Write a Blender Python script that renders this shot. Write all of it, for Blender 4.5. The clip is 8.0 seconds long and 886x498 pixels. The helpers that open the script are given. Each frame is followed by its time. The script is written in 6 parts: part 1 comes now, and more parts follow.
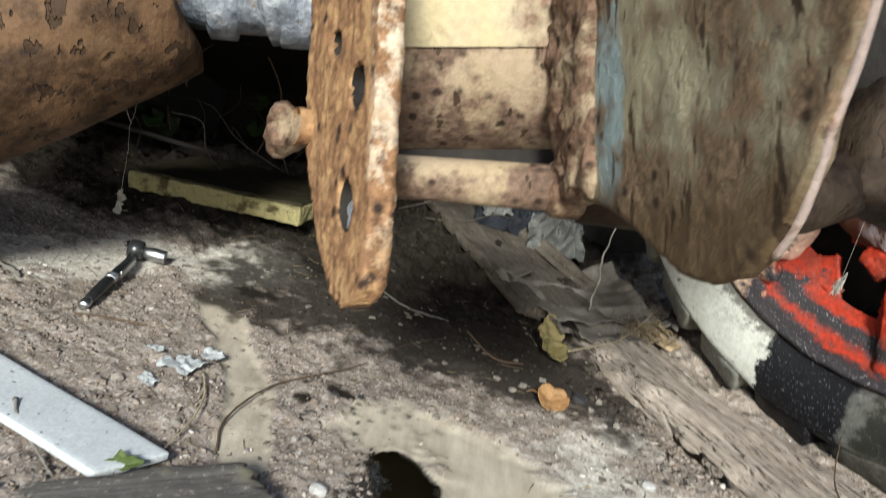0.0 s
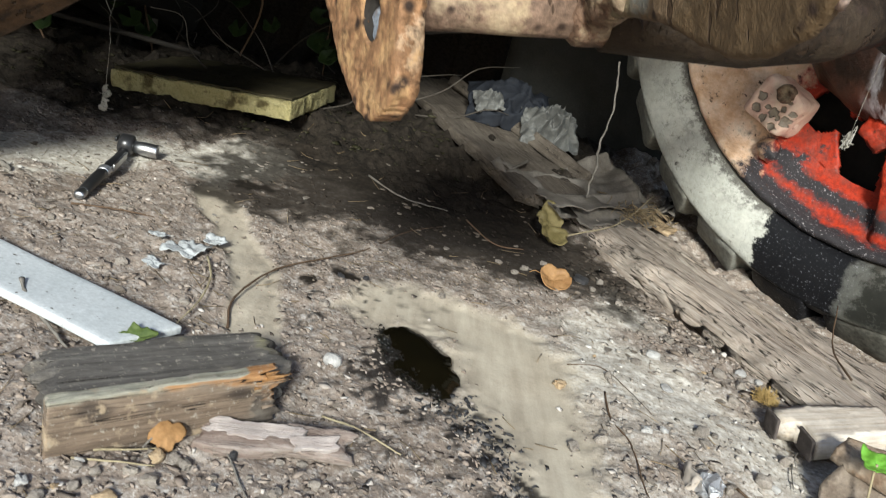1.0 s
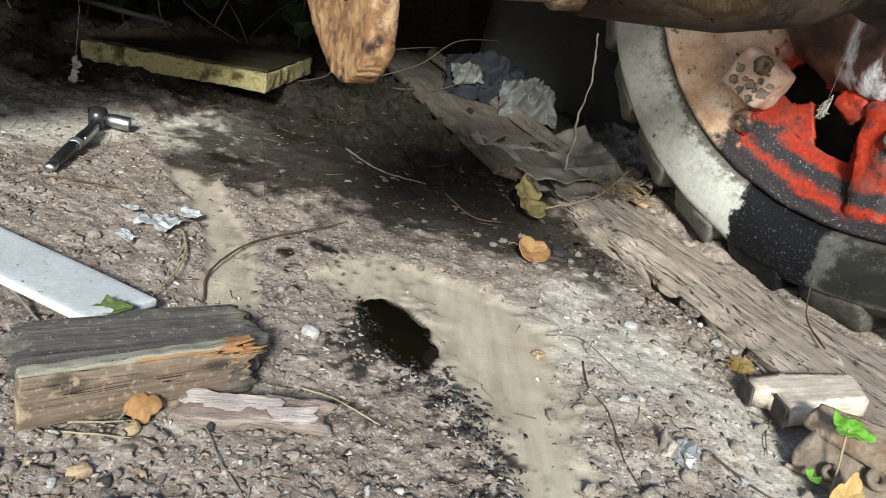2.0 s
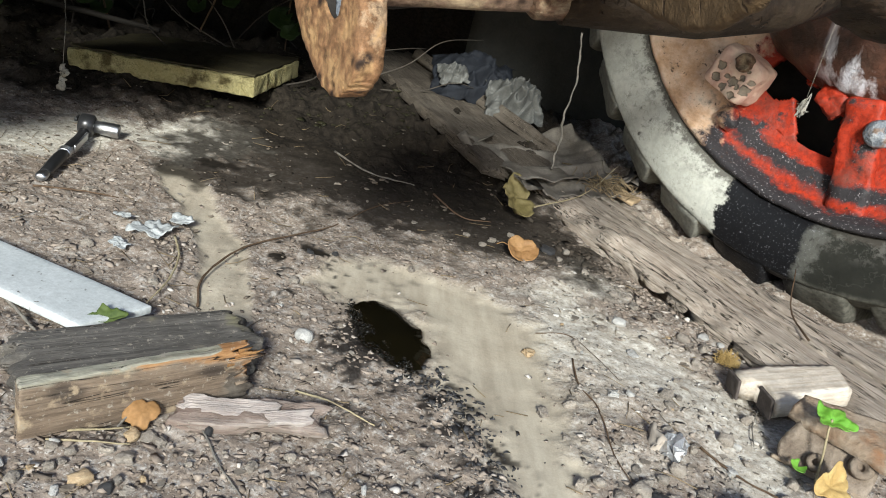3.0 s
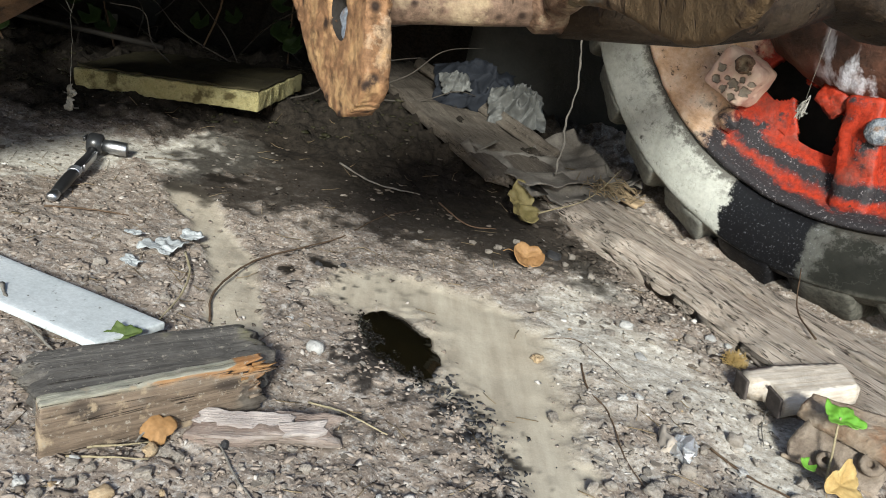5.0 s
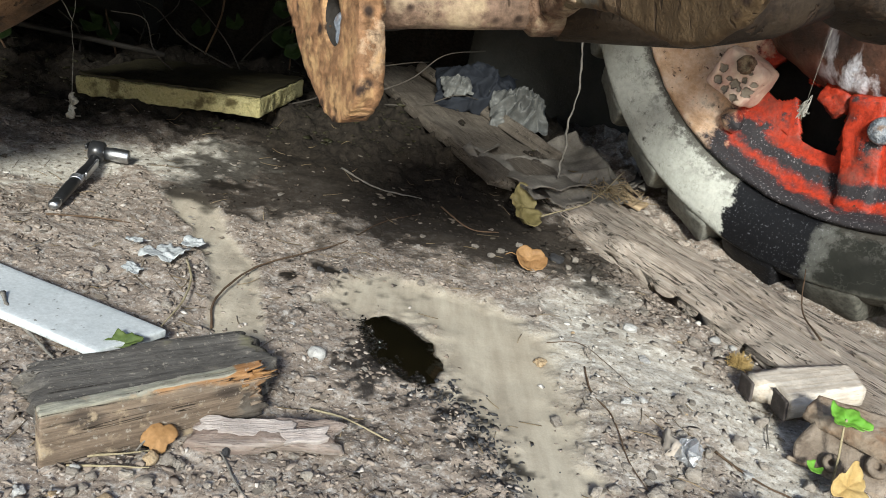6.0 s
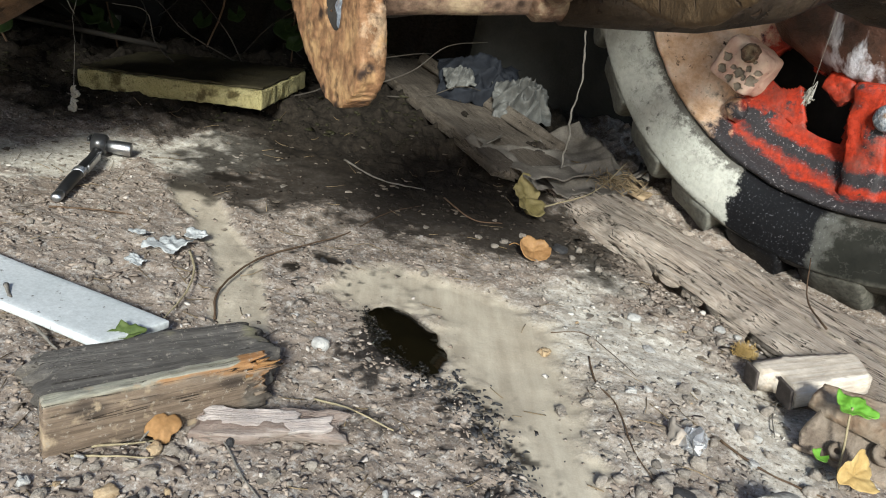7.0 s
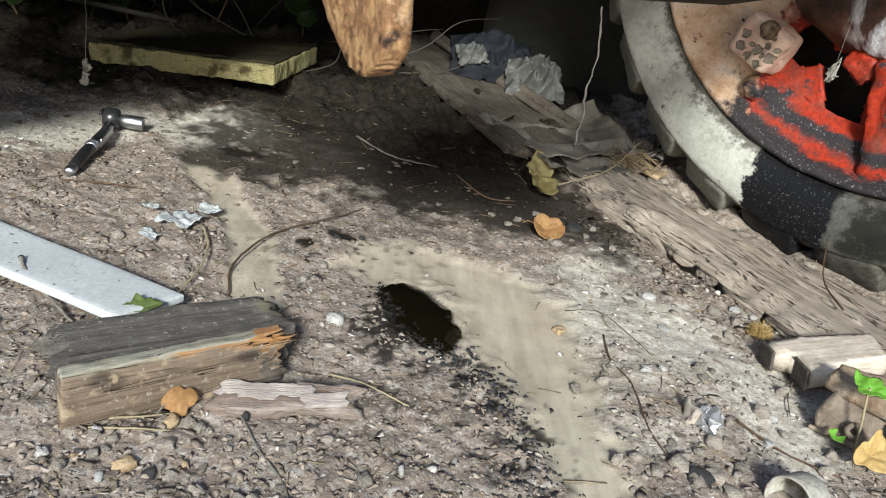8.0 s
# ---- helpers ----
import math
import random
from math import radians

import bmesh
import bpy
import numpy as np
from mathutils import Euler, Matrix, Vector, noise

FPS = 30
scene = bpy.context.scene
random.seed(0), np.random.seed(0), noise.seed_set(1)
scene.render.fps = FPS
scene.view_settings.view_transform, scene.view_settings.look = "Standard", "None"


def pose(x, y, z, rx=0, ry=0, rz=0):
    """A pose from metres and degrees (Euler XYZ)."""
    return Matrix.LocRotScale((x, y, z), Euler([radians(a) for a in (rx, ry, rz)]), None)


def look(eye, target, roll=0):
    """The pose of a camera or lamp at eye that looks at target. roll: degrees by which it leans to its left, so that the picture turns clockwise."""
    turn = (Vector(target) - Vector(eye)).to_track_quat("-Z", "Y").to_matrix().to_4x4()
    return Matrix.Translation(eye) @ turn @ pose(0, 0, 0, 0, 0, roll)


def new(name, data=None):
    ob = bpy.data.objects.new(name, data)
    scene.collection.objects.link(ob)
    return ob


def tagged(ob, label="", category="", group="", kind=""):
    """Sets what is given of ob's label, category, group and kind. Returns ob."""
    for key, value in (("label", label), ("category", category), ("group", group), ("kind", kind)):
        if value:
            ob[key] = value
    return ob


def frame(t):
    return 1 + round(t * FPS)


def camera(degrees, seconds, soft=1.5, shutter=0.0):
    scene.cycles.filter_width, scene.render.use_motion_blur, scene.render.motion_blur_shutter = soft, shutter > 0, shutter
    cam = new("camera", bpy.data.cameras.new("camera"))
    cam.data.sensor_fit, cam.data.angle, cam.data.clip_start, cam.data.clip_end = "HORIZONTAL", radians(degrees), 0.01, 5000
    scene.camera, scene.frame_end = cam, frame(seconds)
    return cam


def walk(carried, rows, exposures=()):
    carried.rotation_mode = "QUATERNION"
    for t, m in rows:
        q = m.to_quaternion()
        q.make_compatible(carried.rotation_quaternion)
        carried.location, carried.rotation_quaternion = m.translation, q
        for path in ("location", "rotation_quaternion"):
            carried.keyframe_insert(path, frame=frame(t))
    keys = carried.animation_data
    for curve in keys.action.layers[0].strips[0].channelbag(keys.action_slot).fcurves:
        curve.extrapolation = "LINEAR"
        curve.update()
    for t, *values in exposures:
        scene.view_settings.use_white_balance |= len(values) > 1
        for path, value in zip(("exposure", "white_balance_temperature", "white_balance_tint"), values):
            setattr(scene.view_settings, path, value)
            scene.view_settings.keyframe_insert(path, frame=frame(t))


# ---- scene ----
import collections

# ------------------------------------------------------------------ camera
cam = camera(59.9, 8.0, soft=1.0, shutter=0.4)
PATH = [
    (0, (0.0635, 0.0381, 0.4149), (0.1119, 1.9662, -0.1145), 16.09),
    (0.2, (0.0520, 0.0339, 0.4073), (0.1439, 1.9387, -0.1954), 15.71),
    (0.3, (0.0536, 0.0273, 0.3986), (0.1510, 1.9239, -0.2288), 15.42),
    (0.5, (0.0521, 0.0256, 0.3804), (0.1617, 1.9092, -0.2829), 15.03),
    (0.7, (0.0520, 0.0283, 0.3734), (0.1690, 1.9054, -0.3055), 14.95),
    (1, (0.0546, 0.0298, 0.3615), (0.1972, 1.8968, -0.3413), 15.27),
    (1.5, (0.0580, 0.0329, 0.3525), (0.2503, 1.8813, -0.3868), 16.04),
    (3, (0.0544, 0.0218, 0.3637), (0.2913, 1.8635, -0.3791), 14.96),
    (3.5, (0.0544, 0.0197, 0.3632), (0.2938, 1.8619, -0.3778), 14.46),
    (4, (0.0570, 0.0190, 0.3633), (0.2944, 1.8616, -0.3772), 13.99),
    (4.5, (0.0533, 0.0173, 0.3654), (0.2832, 1.8615, -0.3734), 13.60),
    (5, (0.0517, 0.0146, 0.3697), (0.2707, 1.8628, -0.3624), 13.25),
    (6.5, (0.0569, 0.0182, 0.3703), (0.2569, 1.8707, -0.3565), 12.23),
    (7, (0.0565, 0.0182, 0.3662), (0.2548, 1.8642, -0.3773), 12.14),
    (7.5, (0.0564, 0.0203, 0.3595), (0.2511, 1.8569, -0.4079), 12.23),
    (8, (0.0500, 0.0216, 0.3598), (0.2393, 1.8472, -0.4347), 12.53),
]
EXPOSURES = [(0, 0.97), (8, 0.93)]
walk(cam, [(t, look(eye, target, roll)) for t, eye, target, roll in PATH], EXPOSURES)

# ------------------------------------------------------------------ light
world = bpy.data.worlds.new("sky")
scene.world = world
world.use_nodes = True
wn = world.node_tree.nodes
sky = wn.new("ShaderNodeTexSky")
sky.sky_type, sky.sun_disc = "NISHITA", False
sky.sun_elevation, sky.sun_rotation = radians(29), radians(185)
wn["Background"].inputs["Strength"].default_value = 0.115
world.node_tree.links.new(sky.outputs[0], wn["Background"].inputs[0])


# veiled daylight from behind the camera; the machine's arms shade the earth under them
SUN_ELEVATION, SUN_SIDE = 29.0, -5.0
sun_data = bpy.data.lights.new("sun", "SUN")
sun_data.energy, sun_data.angle, sun_data.color = 3.6, radians(10), (0.96, 1.0, 0.955)
sun = new("sun", sun_data)
sun.matrix_world = look((math.sin(radians(SUN_SIDE)), -math.cos(radians(SUN_SIDE)), math.tan(radians(SUN_ELEVATION))), (0, 0, 0))


# ------------------------------------------------------------------ materials
def nodes_of(name):
    m = bpy.data.materials.new(name)
    m.use_nodes = True
    t = m.node_tree
    b = t.nodes["Principled BSDF"]
    b.inputs["Specular IOR Level"].default_value = 0.15  # porous, dusty surfaces; glossy ones are set below
    return m, t, b


def tex(t, kind, scale, detail=4.0, rough=0.6, coords=None, stretch=None, vor="F1"):
    n = t.nodes.new("ShaderNodeTexNoise" if kind == "noise" else "ShaderNodeTexVoronoi")
    n.inputs["Scale"].default_value = scale
    if kind == "noise":
        n.inputs["Detail"].default_value, n.inputs["Roughness"].default_value = detail, rough
    else:
        n.feature = vor
    if coords is not None:
        link = coords
        if stretch:
            mp = t.nodes.new("ShaderNodeMapping")
            mp.inputs["Scale"].default_value = stretch
            t.links.new(coords, mp.inputs["Vector"])
            link = mp.outputs[0]
        t.links.new(link, n.inputs["Vector"])
    return n.outputs["Fac" if kind == "noise" else "Distance"]


def ramp(t, src, stops):
    n = t.nodes.new("ShaderNodeValToRGB")
    e = n.color_ramp.elements
    while len(e) < len(stops):
        e.new(0.5)
    for k, (p, c) in zip(e, stops):
        k.position = p
        k.color = (*c, 1) if len(c) == 3 else c
    t.links.new(src, n.inputs[0])
    return n.outputs[0]


def grey(t, src, lo, hi):
    n = t.nodes.new("ShaderNodeMapRange")
    n.inputs["From Min"].default_value, n.inputs["From Max"].default_value = lo, hi
    t.links.new(src, n.inputs[0])
    return n.outputs[0]


def mix(t, fac, a, b, mode="MIX"):
    n = t.nodes.new("ShaderNodeMix")
    n.data_type, n.blend_type = "RGBA", mode
    for sock, v in ((n.inputs["Factor"], fac), (n.inputs[6], a), (n.inputs[7], b)):
        if isinstance(v, (int, float)):
            sock.default_value = v
        elif isinstance(v, tuple):
            sock.default_value = (*v, 1)
        else:
            t.links.new(v, sock)
    return n.outputs[2]


def calc(t, op, a, b):
    n = t.nodes.new("ShaderNodeMath")
    n.operation = op
    for sock, v in zip(n.inputs, (a, b)):
        if isinstance(v, (int, float)):
            sock.default_value = v
        else:
            t.links.new(v, sock)
    return n.outputs[0]


def bump(t, b, src, strength, dist, under=None):
    n = t.nodes.new("ShaderNodeBump")
    n.inputs["Strength"].default_value, n.inputs["Distance"].default_value = strength, dist
    t.links.new(src, n.inputs["Height"])
    if under is not None:
        t.links.new(under, n.inputs["Normal"])
    t.links.new(n.outputs[0], b.inputs["Normal"])
    return n.outputs[0]


def coords(t, kind="Object"):
    return t.nodes.new("ShaderNodeTexCoord").outputs[kind]


def axis(t, vec, k):
    n = t.nodes.new("ShaderNodeSeparateXYZ")
    t.links.new(vec, n.inputs[0])
    return n.outputs[k]


def surface(name, stops, big=20, fine=220, rough=(0.6, 0.9), metal=0.0, relief=0.5, depth=0.002, stretch=None, spots=None, per_object=0.0, island=0.0):
    """Two scales of noise: a broad one through a colour ramp, a fine one for grain, gloss and relief."""
    m, t, b = nodes_of(name)
    co = coords(t)
    n1 = tex(t, "noise", big, 6, 0.65, co, stretch)
    n2 = tex(t, "noise", fine, 5, 0.7, co, stretch)
    col = ramp(t, n1, stops)
    col = mix(t, 0.55, col, ramp(t, n2, [(0.3, (0.45,) * 3), (0.7, (1.0,) * 3)]), "MULTIPLY")
    if spots:
        colour, scale, lo, hi = spots
        col = mix(t, grey(t, tex(t, "noise", scale, 5, 0.6, co), lo, hi), col, colour)
    if per_object or island:
        src = t.nodes.new("ShaderNodeObjectInfo").outputs["Random"] if per_object else t.nodes.new("ShaderNodeNewGeometry").outputs["Random Per Island"]
        k = per_object or island
        col = mix(t, 1.0, col, ramp(t, src, [(0.0, (1 - k,) * 3), (1.0, (1.0,) * 3)]), "MULTIPLY")
    t.links.new(col, b.inputs["Base Color"])
    rr = t.nodes.new("ShaderNodeMapRange")
    rr.inputs["To Min"].default_value, rr.inputs["To Max"].default_value = rough
    t.links.new(n1, rr.inputs[0])
    t.links.new(rr.outputs[0], b.inputs["Roughness"])
    b.inputs["Metallic"].default_value = metal
    first = bump(t, b, n1, relief, depth * 3)
    bump(t, b, n2, relief, depth, first)
    return m


def ground_material():
    m, t, b = nodes_of("earth")
    co = coords(t)
    att = lambda n: next(k for k in [t.nodes.new("ShaderNodeAttribute")] if not setattr(k, "attribute_name", n)).outputs["Fac"]
    n1, n2, n3 = tex(t, "noise", 14, 6, 0.65, co), tex(t, "noise", 120, 6, 0.7, co), tex(t, "noise", 620, 3, 0.7, co)
    vor = tex(t, "voronoi", 210, coords=co)
    base = ramp(t, n1, [(0.3, (0.172, 0.134, 0.106)), (0.55, (0.262, 0.210, 0.169)), (0.75, (0.36, 0.302, 0.25))])
    base = mix(t, grey(t, n2, 0.50, 0.68), base, (0.44, 0.405, 0.365))
    dust = ramp(t, n2, [(0.3, (0.37, 0.33, 0.27)), (0.5, (0.51, 0.465, 0.395)), (0.64, (0.72, 0.685, 0.61))])
    band = ramp(t, n1, [(0.35, (0.335, 0.285, 0.215)), (0.7, (0.44, 0.385, 0.30))])
    soil_shade = ramp(t, n2, [(0.35, (0.008, 0.006, 0.0045)), (0.7, (0.034, 0.027, 0.020))])
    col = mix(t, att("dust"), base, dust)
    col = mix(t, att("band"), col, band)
    col = mix(t, att("soil_shade"), col, soil_shade)
    grain = ramp(t, n3, [(0.3, (0.5,) * 3), (0.65, (1.0,) * 3)])
    col = mix(t, 0.6, col, grain, "MULTIPLY")
    bare = calc(t, "SUBTRACT", 1.0, calc(t, "MAXIMUM", calc(t, "MULTIPLY", att("band"), 0.75), calc(t, "MAXIMUM", att("soil_shade"), att("oil_shade"))))
    col = mix(t, calc(t, "MULTIPLY", grey(t, tex(t, "noise", 330, 3, 0.6, co), 0.60, 0.66), calc(t, "MULTIPLY", bare, 0.7)), col, (0.46, 0.43, 0.39))
    col = mix(t, calc(t, "MULTIPLY", grey(t, tex(t, "noise", 240, 4, 0.65, co), 0.40, 0.34), calc(t, "MULTIPLY", bare, 0.7)), col, (0.06, 0.048, 0.036))
    streak = tex(t, "noise", 1, 4, 0.6, co, (60, 9, 60))
    col = mix(t, calc(t, "MULTIPLY", att("band"), 0.55), col, ramp(t, streak, [(0.35, (0.29, 0.245, 0.185)), (0.65, (0.47, 0.415, 0.325))]))
    # old oil pools, and the machine's shade painted into the earth
    col = mix(t, att("oil_shade"), col, ramp(t, n2, [(0.38, (0.010, 0.0075, 0.005)), (0.72, (0.026, 0.020, 0.0145))]))
    col = mix(t, att("oil"), col, (0.010, 0.009, 0.009))
    t.links.new(col, b.inputs["Base Color"])
    rr = t.nodes.new("ShaderNodeMapRange")
    rr.inputs["To Min"].default_value, rr.inputs["To Max"].default_value = 0.95, 0.35
    t.links.new(att("oil"), rr.inputs[0])
    t.links.new(rr.outputs[0], b.inputs["Roughness"])
    rough_part = calc(t, "SUBTRACT", 1.0, calc(t, "MAXIMUM", calc(t, "MAXIMUM", calc(t, "MULTIPLY", att("band"), 0.85), grey(t, att("oil_shade"), 0.45, 0.95)), calc(t, "MULTIPLY", att("dust"), 0.65)))
    h = calc(t, "MULTIPLY", calc(t, "ADD", n2, calc(t, "MULTIPLY", n3, 0.6)), rough_part)
    first = bump(t, b, h, 0.45, 0.0028)
    bump(t, b, calc(t, "MULTIPLY", vor, rough_part), 0.4, 0.002, first)
    return m


def crumb_material():
    m, t, b = nodes_of("gravel")
    co = coords(t)
    n1, n2 = tex(t, "noise", 35, 5, 0.65, co), tex(t, "noise", 420, 5, 0.7, co)
    isl = t.nodes.new("ShaderNodeNewGeometry").outputs["Random Per Island"]
    at = t.nodes.new("ShaderNodeAttribute")
    at.attribute_name = "dust"
    plain = ramp(t, isl, [(0.0, (0.14, 0.113, 0.09)), (0.4, (0.24, 0.192, 0.156)), (0.85, (0.335, 0.275, 0.226)), (0.965, (0.40, 0.35, 0.305)), (1.0, (0.58, 0.54, 0.49))])
    pale = ramp(t, isl, [(0.0, (0.30, 0.265, 0.22)), (0.7, (0.43, 0.395, 0.345)), (1.0, (0.60, 0.575, 0.53))])
    col = mix(t, at.outputs["Fac"], plain, pale)
    col = mix(t, 0.5, col, ramp(t, n2, [(0.3, (0.5,) * 3), (0.65, (1.0,) * 3)]), "MULTIPLY")
    col = mix(t, 0.4, col, ramp(t, n1, [(0.3, (0.6,) * 3), (0.65, (1.0,) * 3)]), "MULTIPLY")
    # crumbs darken with the soil, the oil and the painted shade
    darkening = t.nodes.new("ShaderNodeAttribute")
    darkening.attribute_name = "darkening"
    col = mix(t, darkening.outputs["Fac"], col, mix(t, 1.0, col, (0.10, 0.092, 0.08), "MULTIPLY"))
    t.links.new(col, b.inputs["Base Color"])
    b.inputs["Roughness"].default_value = 0.92
    bump(t, b, n2, 0.5, 0.001)
    return m


def wood(name, stops, grain=9, relief=0.6, fine=70, rough=(0.7, 0.95), spots=None, along=0, dirt=1.0, layers=(), cracks=1.0, contrast=0.6, crack_width=0.012):
    """Grain runs along the object's own axis number 'along'."""
    m, t, b = nodes_of(name)
    co = coords(t)
    st = [grain * 17.0] * 3
    st[along] = grain * 0.7
    fs = [fine * 15.0] * 3
    fs[along] = fine * 0.45
    n1, n2, n3 = tex(t, "noise", 1, 6, 0.65, co, st), tex(t, "noise", 1, 6, 0.75, co, fs), tex(t, "noise", 45, 6, 0.65, co)
    col = ramp(t, n1, stops)
    for attribute, colours in layers:
        at = t.nodes.new("ShaderNodeAttribute")
        at.attribute_name = attribute
        col = mix(t, at.outputs["Fac"], col, ramp(t, n1, colours))
    col = mix(t, contrast, col, ramp(t, n2, [(0.32, (0.35,) * 3), (0.55, (1.0,) * 3)]), "MULTIPLY")
    col = mix(t, 0.6, col, ramp(t, n3, [(0.3, (0.45,) * 3), (0.65, (1.0,) * 3)]), "MULTIPLY")
    # drying cracks: thin dark lines along the grain
    cs = [grain * 9.0] * 3
    cs[along] = grain * 0.35
    crack = calc(t, "ABSOLUTE", calc(t, "SUBTRACT", tex(t, "noise", 1, 3, 0.6, co, cs), 0.5), 0.0)
    crack = calc(t, "MULTIPLY", grey(t, crack, crack_width, crack_width * 0.33), calc(t, "MULTIPLY", grey(t, n3, 0.42, 0.52), cracks))
    col = mix(t, crack, col, (0.02, 0.015, 0.011))
    if spots:
        colour, scale, lo, hi = spots
        col = mix(t, grey(t, tex(t, "noise", scale, 5, 0.6, co), lo, hi), col, colour)
    col = mix(t, calc(t, "MULTIPLY", grey(t, tex(t, "noise", 190, 5, 0.7, co), 0.58, 0.66), 0.55 * dirt), col, (0.33, 0.29, 0.24))
    col = mix(t, calc(t, "MULTIPLY", grey(t, tex(t, "noise", 12, 5, 0.7, co), 0.50, 0.66), 0.5 * dirt), col, (0.19, 0.165, 0.135))
    t.links.new(col, b.inputs["Base Color"])
    b.inputs["Roughness"].default_value = rough[1]
    first = bump(t, b, calc(t, "SUBTRACT", n2, crack), relief, 0.003)
    bump(t, b, n3, 0.4, 0.003, first)
    return m


def rust_paint(name, paint, rust, amount=0.5, scale=22, pale=None, zone=None, relief=1.0, tide=None, streaks=0.0):
    """Old paint with rust breaking through in patches, pitted where it has rusted."""
    m, t, b = nodes_of(name)
    co = coords(t)
    n1, n2, n3 = tex(t, "noise", scale, 7, 0.65, co), tex(t, "noise", 160, 6, 0.7, co), tex(t, "noise", scale * 0.45, 4, 0.6, co, (1, 1, 0.6))
    col = ramp(t, n3, [(0.3, paint), (0.7, pale or tuple(c * 0.75 for c in paint))])
    if zone:
        # another coat of paint between two places along the object's x, its edge broken up
        colour, lo, hi, slant = zone
        x = calc(t, "ADD", axis(t, co, 0), calc(t, "MULTIPLY", axis(t, co, 2), slant))
        x = calc(t, "ADD", x, calc(t, "MULTIPLY", calc(t, "SUBTRACT", n1, 0.5), 0.03))
        col = mix(t, calc(t, "MULTIPLY", grey(t, x, lo, lo + 0.006), grey(t, x, hi, hi - 0.006)), col, colour)
    rustc = ramp(t, n2, [(0.3, tuple(c * 0.4 for c in rust)), (0.6, rust)])
    fac = grey(t, n1, 0.62 - amount * 0.35, 0.70 - amount * 0.30)
    col = mix(t, fac, col, rustc)
    if tide:
        # rust that has crept up from the lower edge
        colour, top = tide
        z = calc(t, "ADD", axis(t, co, 2), calc(t, "MULTIPLY", calc(t, "SUBTRACT", n1, 0.5), 0.09))
        col = mix(t, grey(t, z, top, top - 0.02), col, mix(t, n2, tuple(c * 0.55 for c in colour), colour))
    flake = None
    if streaks:
        # long dark pits and runs down the face
        flake = calc(t, "MULTIPLY", grey(t, tex(t, "noise", 1, 3, 0.55, co, (95, 95, 30)), 0.66 - 0.06 * streaks, 0.69 - 0.06 * streaks), 1.0)
        col = mix(t, calc(t, "MULTIPLY", flake, 0.85), col, (0.040, 0.024, 0.014))
    pits = tex(t, "voronoi", 85, coords=co)
    col = mix(t, calc(t, "MULTIPLY", fac, grey(t, pits, 0.32, 0.15)), col, (0.035, 0.022, 0.016))
    col = mix(t, 0.5, col, ramp(t, n2, [(0.3, (0.5,) * 3), (0.7, (1.0,) * 3)]), "MULTIPLY")
    t.links.new(col, b.inputs["Base Color"])
    b.inputs["Roughness"].default_value = 0.62
    first = bump(t, b, calc(t, "SUBTRACT", n1, flake) if flake else n1, 0.5 * relief, 0.004 * relief)
    bump(t, b, n2, 0.6, 0.0025, first)
    return m


def leaf_material(name, c, c2, rough=0.55):
    m, t, b = nodes_of(name)
    co = coords(t)
    col = ramp(t, tex(t, "noise", 55, 5, 0.6, co), [(0.3, c), (0.7, c2)])
    col = mix(t, 0.4, col, ramp(t, tex(t, "noise", 400, 4, 0.6, co), [(0.3, (0.5,) * 3), (0.7, (1.0,) * 3)]), "MULTIPLY")
    t.links.new(col, b.inputs["Base Color"])
    b.inputs["Roughness"].default_value = rough
    bump(t, b, tex(t, "noise", 180, 4, 0.6, co), 0.3, 0.001)
    return m


EARTH = ground_material()
GRAVEL = crumb_material()
STONE_GREY = surface("grey_stone", [(0.3, (0.37, 0.315, 0.26)), (0.7, (0.60, 0.53, 0.455))], 2.2, 13, (0.8, 0.95), relief=0.7, depth=0.003, per_object=0.4)
STONE_WHITE = surface("white_stone", [(0.3, (0.36, 0.345, 0.32)), (0.7, (0.50, 0.485, 0.46))], 2.2, 13, (0.45, 0.7))
STONE_TAN = surface("tan_stone", [(0.3, (0.33, 0.22, 0.12)), (0.7, (0.52, 0.40, 0.26))], 2.2, 13, (0.5, 0.8))
CLINKER = surface("clinker", [(0.3, (0.012, 0.012, 0.013)), (0.7, (0.05, 0.048, 0.05))], 60, 500, (0.35, 0.8))
TIMBER = wood("weathered_timber", [(0.3, (0.36, 0.28, 0.22)), (0.5, (0.56, 0.465, 0.38)), (0.7, (0.70, 0.61, 0.52))], 16, 1.0, 70, dirt=0.7, cracks=1.0, contrast=0.42, crack_width=0.024)
DARK_WOOD = wood("dirty_board", [(0.3, (0.075, 0.06, 0.047)), (0.7, (0.155, 0.128, 0.102))], 8, 0.6, dirt=0.6)
GREY_BOARD = wood("grey_rotten_wood", [(0.3, (0.085, 0.077, 0.069)), (0.6, (0.18, 0.164, 0.146)), (0.8, (0.28, 0.255, 0.22))], 6, 0.8, spots=((0.23, 0.21, 0.12), 22, 0.60, 0.72), cracks=0.8, dirt=1.5)
BEAM_FACE = wood("brown_stained_wood", [(0.3, (0.125, 0.09, 0.064)), (0.55, (0.245, 0.183, 0.133)), (0.75, (0.36, 0.285, 0.213))], 8, 0.6, spots=((0.34, 0.265, 0.18), 70, 0.58, 0.68), dirt=1.6, contrast=0.55, layers=(("pale", [(0.3, (0.14, 0.125, 0.085)), (0.5, (0.34, 0.325, 0.255)), (0.7, (0.52, 0.49, 0.41))]), ("fresh", [(0.3, (0.28, 0.12, 0.045)), (0.7, (0.54, 0.31, 0.145))]), ("dark", [(0.3, (0.02, 0.017, 0.015)), (0.7, (0.06, 0.05, 0.045))])))
FRESH_BREAK = wood("orange_fresh_break", [(0.3, (0.30, 0.135, 0.045)), (0.7, (0.54, 0.30, 0.13))], 14, 1.0)
